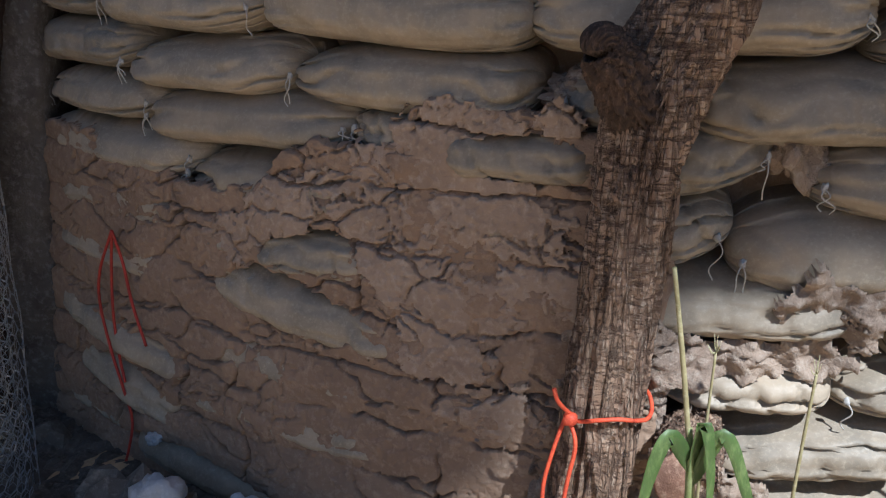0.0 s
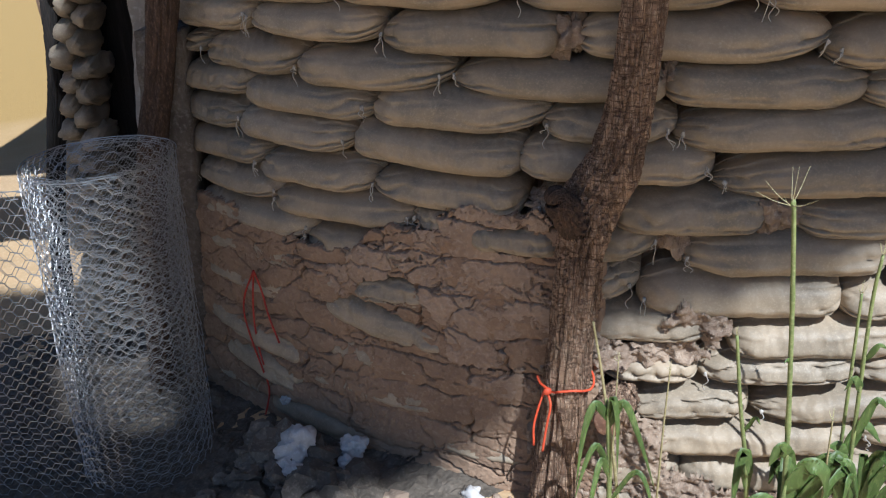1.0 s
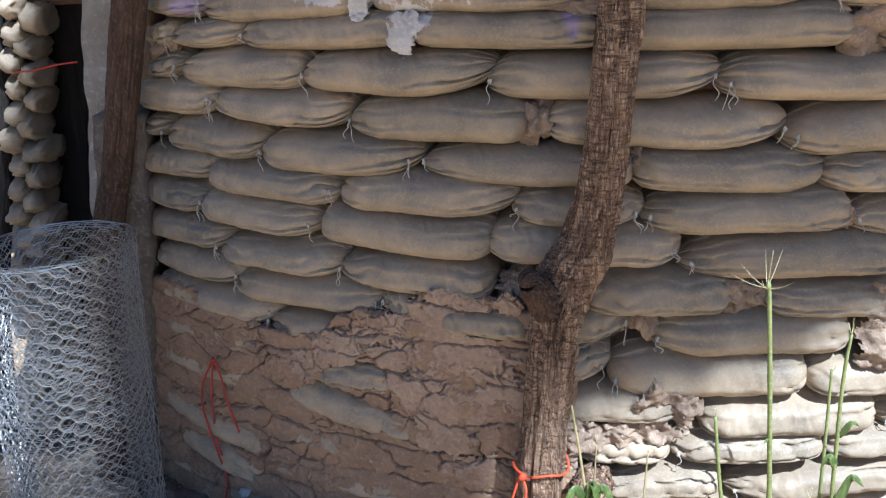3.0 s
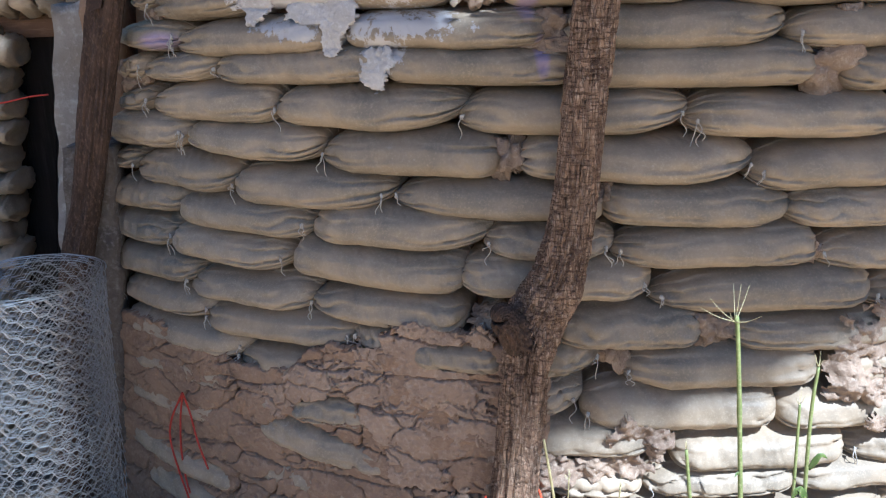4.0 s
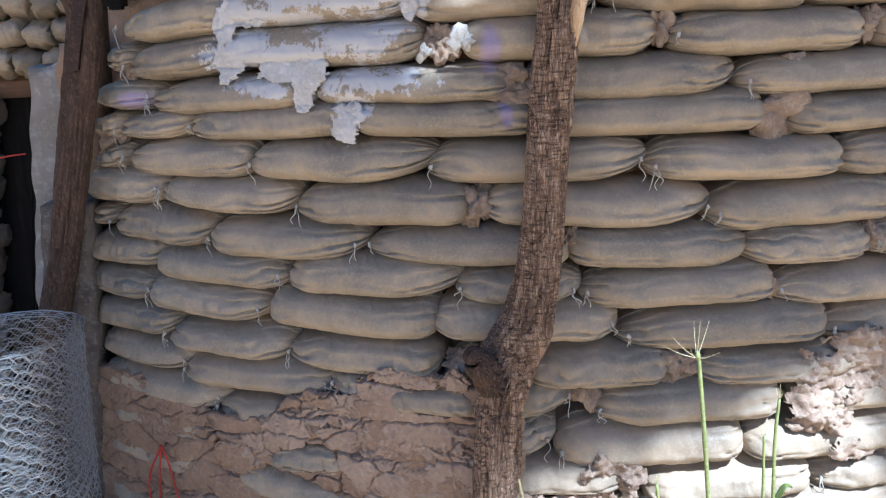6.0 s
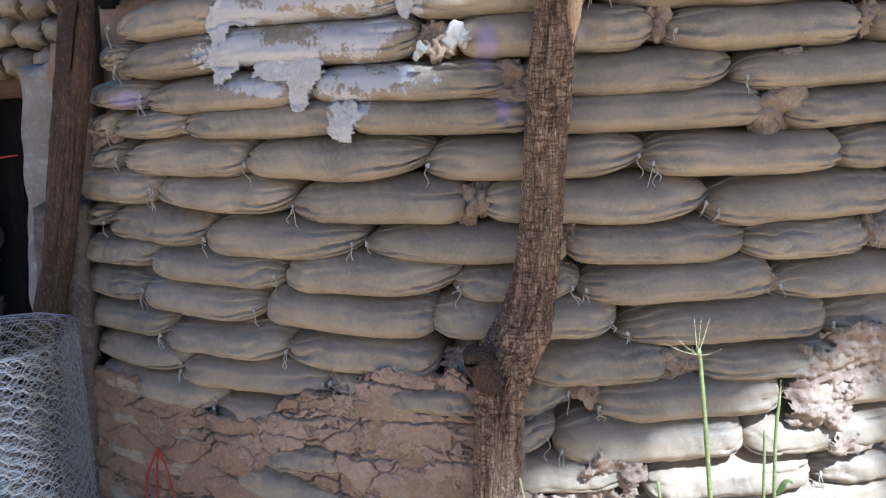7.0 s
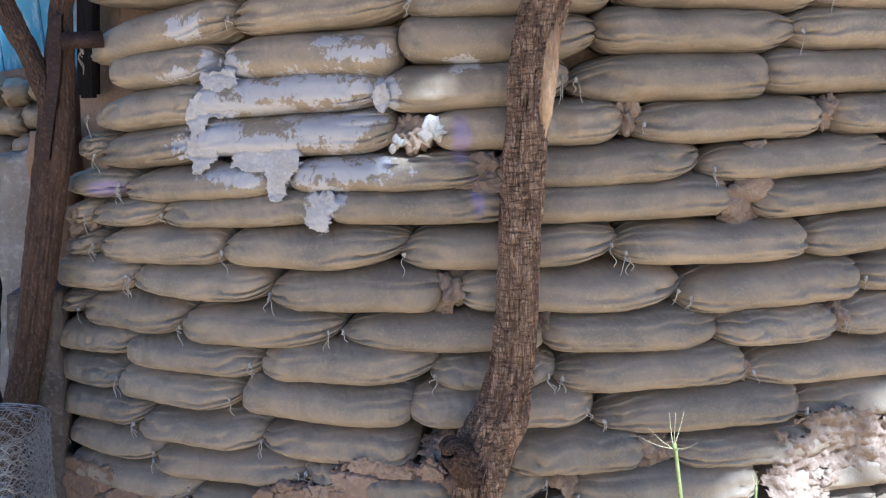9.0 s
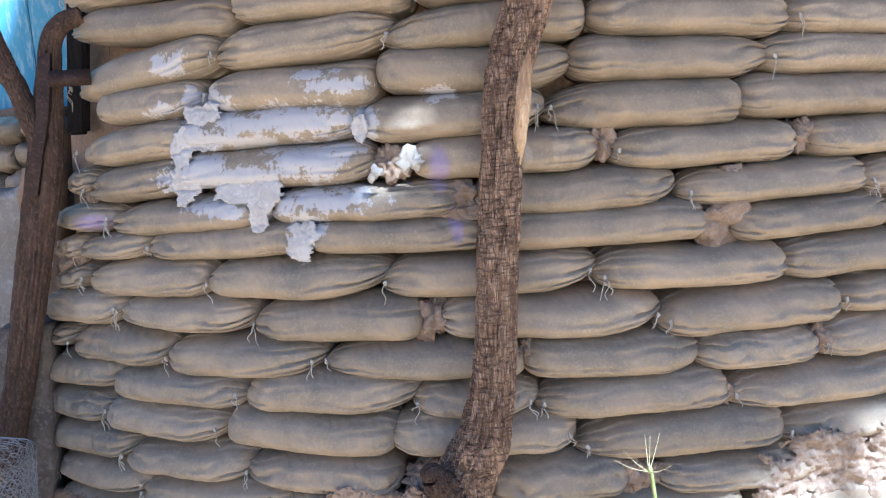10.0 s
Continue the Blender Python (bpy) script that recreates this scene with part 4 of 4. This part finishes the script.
# ---- cords ----
cord = thing("red_cord", (-.66, 2.3, -.13), "thin red cord hanging in a loop on the mud render", "cord")
for line in (((-.652, 2.31, .396), (-.70, 2.335, .30), (-.715, 2.345, .22), (-.695, 2.32, .12), (-.675, 2.30, .05), (-.660, 2.285, -.03), (-.69, 2.28, -.14)),
             ((-.652, 2.31, .396), (-.635, 2.30, .33), (-.620, 2.28, .25), (-.594, 2.255, .165)),
             ((-.652, 2.31, .396), (-.672, 2.325, .30), (-.682, 2.325, .20), (-.678, 2.315, .11), (-.668, 2.30, .06))):
    v, f = tube(spline(line, 8), 0.0032, 6)
    place("strand", v, f, REDROPE, cord, origin=cord.location)
cord2 = thing("orange_cord", (.25, 1.75, .1), "bright orange cord tied round the log with hanging ends", "cord")
ringline = [(.250 + .068 * math.cos(a), 1.802 + .068 * math.sin(a), .285 + .008 * math.sin(3 * a)) for a in np.linspace(-2.7, .6, 9)]
for line in (ringline, ((.190, 1.762, .285), (.200, 1.742, .25), (.190, 1.738, .19), (.178, 1.735, .11)), ((.190, 1.762, .288), (.172, 1.752, .24), (.158, 1.75, .18), (.157, 1.75, .12)),
             ((.195, 1.752, .290), (.175, 1.745, .315), (.168, 1.748, .335))):
    v, f = tube(spline(line, 8), 0.0032, 7)
    place("strand", v, f, ROPE, cord2, origin=cord2.location)
v, f = lump((.193, 1.750, .285), (.010, .009, .011), 3, 2, 0.3)
place("knot", v, f, ROPE, cord2, origin=cord2.location)
v, f = tube(spline([(-1.03, 2.72, 1.24), (-1.09, 2.72, 1.235), (-1.17, 2.73, 1.22), (-1.24, 2.75, 1.215)], 5), 0.003, 5)
tagged(place("cord_scrap", v, f, REDROPE), "short scrap of red cord at the doorway", "cord")

# ---- rubble at the foot of the wall ----
rr = random.Random(21)
for k in range(640):
    x = rr.uniform(-1.2, 0.18)
    lim = on_wall(0, -.1, .06).y + 0.62 * max(0, (0.25 - x)) ** 1.5
    y = lim - abs(rr.gauss(0, 0.24)) - 0.03
    if y < 1.40 or math.hypot(x - CX, y - CY) < radius(-.1) + 0.04 or math.hypot(x - .21, y - 1.79) < .10 or math.hypot(x + .96, y - 2.12) < .26:
        continue
    q = rr.choice((.009, .012, .015, .018, .022, .028, .036, .046)) * rr.uniform(.8, 1.2)
    heap = 0.05 * math.exp(-((x + .55) / .3) ** 2 - ((y - 2.05) / .2) ** 2)
    v, f = lump((x, y, GROUND - .02 * max(0, min(1, -x - .2)) + heap + q * 0.3), (q, q * rr.uniform(.7, 1.1), q * rr.uniform(.6, .95)), k + 3, 2, 0.75)
    pale = x > -0.25 or y < 1.78
    tagged(place("clod" if pale else "stone", v, f, CLOD if pale else STONE, smooth=False), "dry crumbling clod of earth" if pale else "dusty grey-brown stone at the wall foot", "clod" if pale else "stone", "rubble at the wall foot")
for k, (x, y, z, sx, sy, sz) in enumerate(((-.52, 2.01, -.05, .062, .05, .075), (-.545, 1.96, -.09, .06, .05, .05), (-.50, 1.90, -.11, .05, .05, .04), (-.365, 2.03, -.07, .045, .03, .035), (-.44, 1.86, -.11, .07, .05, .03),
                                          (-.60, 2.24, -.03, .016, .014, .014), (-.66, 1.98, -.10, .022, .02, .02), (-.30, 1.80, -.12, .06, .04, .03), (-.02, 1.84, -.12, .04, .03, .03), (-.38, 1.98, -.09, .03, .025, .025))):
    v, f = lump((x, y, z - .01), (sx * .9, sy * .9, sz * .9), k + 70, 4, 0.65)
    tagged(place("lime_lump", v, f, LIME), "crumbly white lump of lime on the rubble", "lime", "lime lumps on the rubble")

# dark fine rubble along the foot of the wall; under the wire roll its dark colour stands for shade
def rubble_bed():
    xs, ys = np.arange(-1.9, .10, .011), np.arange(1.45, 2.95, .011)
    verts, faces = [], []
    w = len(ys)
    for x in xs:
        for y in ys:
            rag = 0.10 * noise.noise((x * 3, y * 3, 2.0))
            rim = min((.06 - x) / .10, (y - 1.62 + rag) / .10, (x + 1.85 + rag) / .2, 1.0)
            z = GROUND - .02 * max(0, min(1, -x - .2)) + .016 * rim - .004
            z += (.013 * noise.noise((x * 32, y * 32, 1.0)) + .016 * abs(noise.noise((x * 14, y * 14, 5.0))) + .007 * noise.noise((x * 80, y * 80, 9.0))) * max(0.0, rim)
            verts.append((x, y, z))
    for i in range(len(xs) - 1):
        for j in range(w - 1):
            q = (i * w + j, (i + 1) * w + j, (i + 1) * w + j + 1, i * w + j + 1)
            mx, my = verts[q[0]][0], verts[q[0]][1]
            if math.hypot(mx - CX, my - CY) > radius(-.1) - .02 and (.06 - mx) > -.03 and my - 1.62 + 0.10 * noise.noise((mx * 3, my * 3, 2.0)) > -.03:
                faces.append(q)
    tagged(place("rubble_bed", verts, faces, STONE, smooth=False), "dark fine rubble and dirt along the wall foot, its dark tone also standing for shade", "rubble", kind="stuff")


rubble_bed()

# ---- plants ----
def blade(points, width, seed, thick=0.0006):
    """A grass leaf: a creased, tapering strip with two faces."""
    line = spline(points, 7)
    n, rows = len(line), []
    for i, p in enumerate(line):
        d = (line[min(i + 1, n - 1)] - line[max(i - 1, 0)]).normalized()
        sd = d.cross(Vector((0.2 * math.sin(seed), -1, 0.35))).normalized()
        nn = sd.cross(d).normalized()
        u = i / (n - 1)
        w = width * 0.5 * (min(1, 0.35 + u * 4) * (1 - u ** 2.2) + 0.02)
        wave = 0.12 * w * math.sin(i * 1.3 + seed)
        rows.append([p - sd * w + nn * (0.45 * w + wave), p - nn * 0.1 * w, p + sd * w + nn * (0.45 * w - wave), p + sd * w + nn * (0.45 * w - wave + thick), p - nn * (0.1 * w - thick), p - sd * w + nn * (0.45 * w + wave + thick)])
    return rings(rows)


def head(centre, spikes, length, seed, spread=1.0):
    """An open seed head: thin rays with tiny seeds along them."""
    rnd, rays, seeds = random.Random(seed), [], []
    c = Vector(centre)
    for k in range(spikes):
        a = 2 * math.pi * k / spikes + rnd.uniform(-.3, .3)
        el = rnd.uniform(.35, 1.0) if k else 1.5
        d = Vector((math.cos(a) * math.cos(el) * spread, math.sin(a) * math.cos(el) * spread, math.sin(el)))
        ln = length * rnd.uniform(.75, 1.1)
        pts = [c, c + d * ln * .5 + Vector((0, 0, -.004)), c + d * ln]
        rays.append(tube(spline(pts, 4), lambda u: .0008 * (1 - .6 * u), 5))
        for i in range(9):
            p = c + d * ln * (0.45 + .06 * i) + Vector([rnd.uniform(-.0035, .0035) for _ in range(3)])
            seeds.append(lump(p, (.0020, .0020, .0028), i + k, 1, .3))
    return join(rays), join(seeds)


def stalk(name, label, points, r, leaves=(), top=None, mat=None, spikes=8, length=.085, spread=1.0):
    foot = Vector(points[0])
    plant = thing(name, (foot.x, foot.y, foot.z), label, "plant", "weeds along the wall")
    line = spline(points, 10)

    def joints(u, a, p):
        return 1 + 0.28 * math.exp(-(((u * 4.3) % 1) - .5) ** 2 / 0.002)

    v, f = tube(line, lambda u: r * (1 - .45 * u), 9, joints)
    place("stem", v, f, mat or STEM, plant, origin=foot)
    for k, (pts, w) in enumerate(leaves):
        v, f = blade(pts, w, k * 1.7)
        place("leaf", v, f, LEAF, plant, origin=foot)
    if top:
        a, b = head(points[-1], spikes, length, top, spread)
        hd = place("seed_head", *a, SEED, plant, "pale open seed head", origin=foot)
        place("seeds", *b, SEED, hd, origin=foot)
    return plant


G = GROUND
stalk("tall_weed", "tall green weed stalk with an open seed head", ((.665, 1.40, G), (.667, 1.42, .255), (.640, 1.42, .61), (.611, 1.415, .884), (.603, 1.41, .90)), .0062,
      ((((.66, 1.41, .33), (.64, 1.40, .36), (.628, 1.40, .34), (.62, 1.40, .31)), .03), (((.668, 1.42, .22), (.70, 1.41, .30), (.735, 1.40, .29), (.75, 1.40, .22)), .045),
       (((.668, 1.42, .12), (.62, 1.40, .22), (.58, 1.40, .20), (.56, 1.40, .10)), .04), (((.645, 1.42, .56), (.635, 1.415, .565), (.628, 1.41, .56)), .008)), 5, STEM, 8, .075)
stalk("weed_stalk", "dry-topped green grass stalk beside the wall", ((.64, 1.50, G), (.617, 1.50, .19), (.585, 1.50, .40), (.562, 1.50, .575)), .0062,
      ((((.62, 1.50, .16), (.60, 1.49, .28), (.585, 1.48, .22), (.58, 1.47, .12)), .03), (((.60, 1.50, .33), (.615, 1.49, .37), (.63, 1.49, .35)), .012)), 7, STEM, 5, .03, .25)
stalk("weed_stalk", "leafy green grass stalk with a tufted top", ((.86, 1.50, G), (.848, 1.50, .176), (.832, 1.50, .605), (.836, 1.50, .745)), .0058,
      ((((.845, 1.5, .3), (.87, 1.49, .40), (.90, 1.48, .38)), .022), (((.84, 1.5, .42), (.815, 1.49, .46), (.80, 1.49, .43)), .02), (((.85, 1.5, .1), (.81, 1.49, .25), (.78, 1.48, .20)), .05), (((.84, 1.5, .5), (.855, 1.49, .54), (.875, 1.49, .53)), .014)), 9, STEM, 6, .04, .4)
stalk("weed_stalk", "leafy green grass stalk with a tufted top", ((.87, 1.55, G), (.85, 1.55, .134), (.840, 1.55, .45), (.834, 1.55, .632)), .0052,
      ((((.85, 1.55, .2), (.88, 1.54, .30), (.92, 1.52, .26)), .03), (((.85, 1.55, .1), (.83, 1.53, .24), (.80, 1.52, .26)), .045)), 11, STEM, 6, .035, .4)
stalk("dry_stalk", "thin straw-coloured grass stalk with a fine top", ((.44, 1.60, G), (.445, 1.60, .114), (.450, 1.60, .30), (.456, 1.60, .43)), .0032, (), 13, STRAW, 6, .025, .4)
stalk("dry_stalk", "thin pale green pointed grass shoot by the log", ((.36, 1.60, G), (.342, 1.60, .12), (.305, 1.60, .40), (.279, 1.60, .567)), .0048, (), None, STRAW)
stalk("dry_stalk", "thin straw-coloured grass stalk with a fine top", ((.33, 1.62, G), (.335, 1.62, .12), (.338, 1.62, .30), (.342, 1.62, .45)), .0028, (), 15, STRAW, 7, .03, .5)
stalk("dry_stalk", "dry broken weed stem among the leaves", ((.79, 1.46, G), (.775, 1.46, .20), (.77, 1.46, .38)), .003, (), 16, STRAW, 5, .03, .5)
stalk("corn_shoot", "young bright green corn-like shoot with arching leaves", ((.325, 1.60, G), (.326, 1.60, .10), (.318, 1.60, .30), (.312, 1.60, .36)), .0075,
      ((((.318, 1.60, .30), (.285, 1.59, .355), (.258, 1.58, .28), (.240, 1.57, .13)), .021), (((.318, 1.60, .29), (.325, 1.59, .37), (.335, 1.58, .31), (.338, 1.57, .16)), .018),
       (((.320, 1.60, .28), (.350, 1.59, .355), (.385, 1.58, .27), (.430, 1.57, .11)), .020), (((.324, 1.60, .15), (.290, 1.58, .245), (.262, 1.57, .20), (.235, 1.56, .10)), .017),
       (((.324, 1.60, .13), (.300, 1.58, .20), (.275, 1.55, .12), (.26, 1.54, .0)), .017), (((.324, 1.60, .05), (.38, 1.58, .16), (.41, 1.56, .12), (.43, 1.55, .0)), .015)))
stalk("leafy_weed", "low clump of broad green weed leaves", ((.73, 1.52, G), (.73, 1.52, .0), (.735, 1.51, .10)), .006,
      tuple((((.73, 1.52, -.02 + .02 * k), (.73 + .05 * math.cos(k * 2.1), 1.50, .12 + .02 * k), (.73 + .10 * math.cos(k * 2.1), 1.48 - .03 * math.sin(k * 2.1), .20 + .015 * (k % 4)), (.73 + .13 * math.cos(k * 2.1), 1.46 - .04 * math.sin(k * 2.1), .14 + .02 * (k % 3))), .030) for k in range(8)))
stalk("leafy_weed", "low clump of broad green weed leaves", ((.88, 1.50, G), (.88, 1.50, .0), (.885, 1.49, .10)), .006,
      tuple((((.88, 1.50, -.02 + .02 * k), (.88 + .04 * math.cos(k * 2.3), 1.49, .13 + .02 * k), (.88 + .09 * math.cos(k * 2.3), 1.47 - .03 * math.sin(k * 2.3), .21 + .02 * (k % 4)), (.88 + .12 * math.cos(k * 2.3), 1.45 - .04 * math.sin(k * 2.3), .15)), .028) for k in range(7)))

# crumbs and small clods on the sunny ground
cr = random.Random(5)
parts = []
for k in range(420):
    x, y = cr.uniform(-.9, 1.5), cr.uniform(1.25, 1.85)
    if math.hypot(x - CX, y - CY) < radius(-.1) + .06:
        continue
    q = cr.uniform(.004, .016)
    parts.append(lump((x, y, GROUND + q * .3), (q, q, q * .7), k + 200, 1, .5))
tagged(place("earth_crumbs", *join(parts), CLOD), "scattered dry earth crumbs on the ground", "crumbs", kind="stuff")
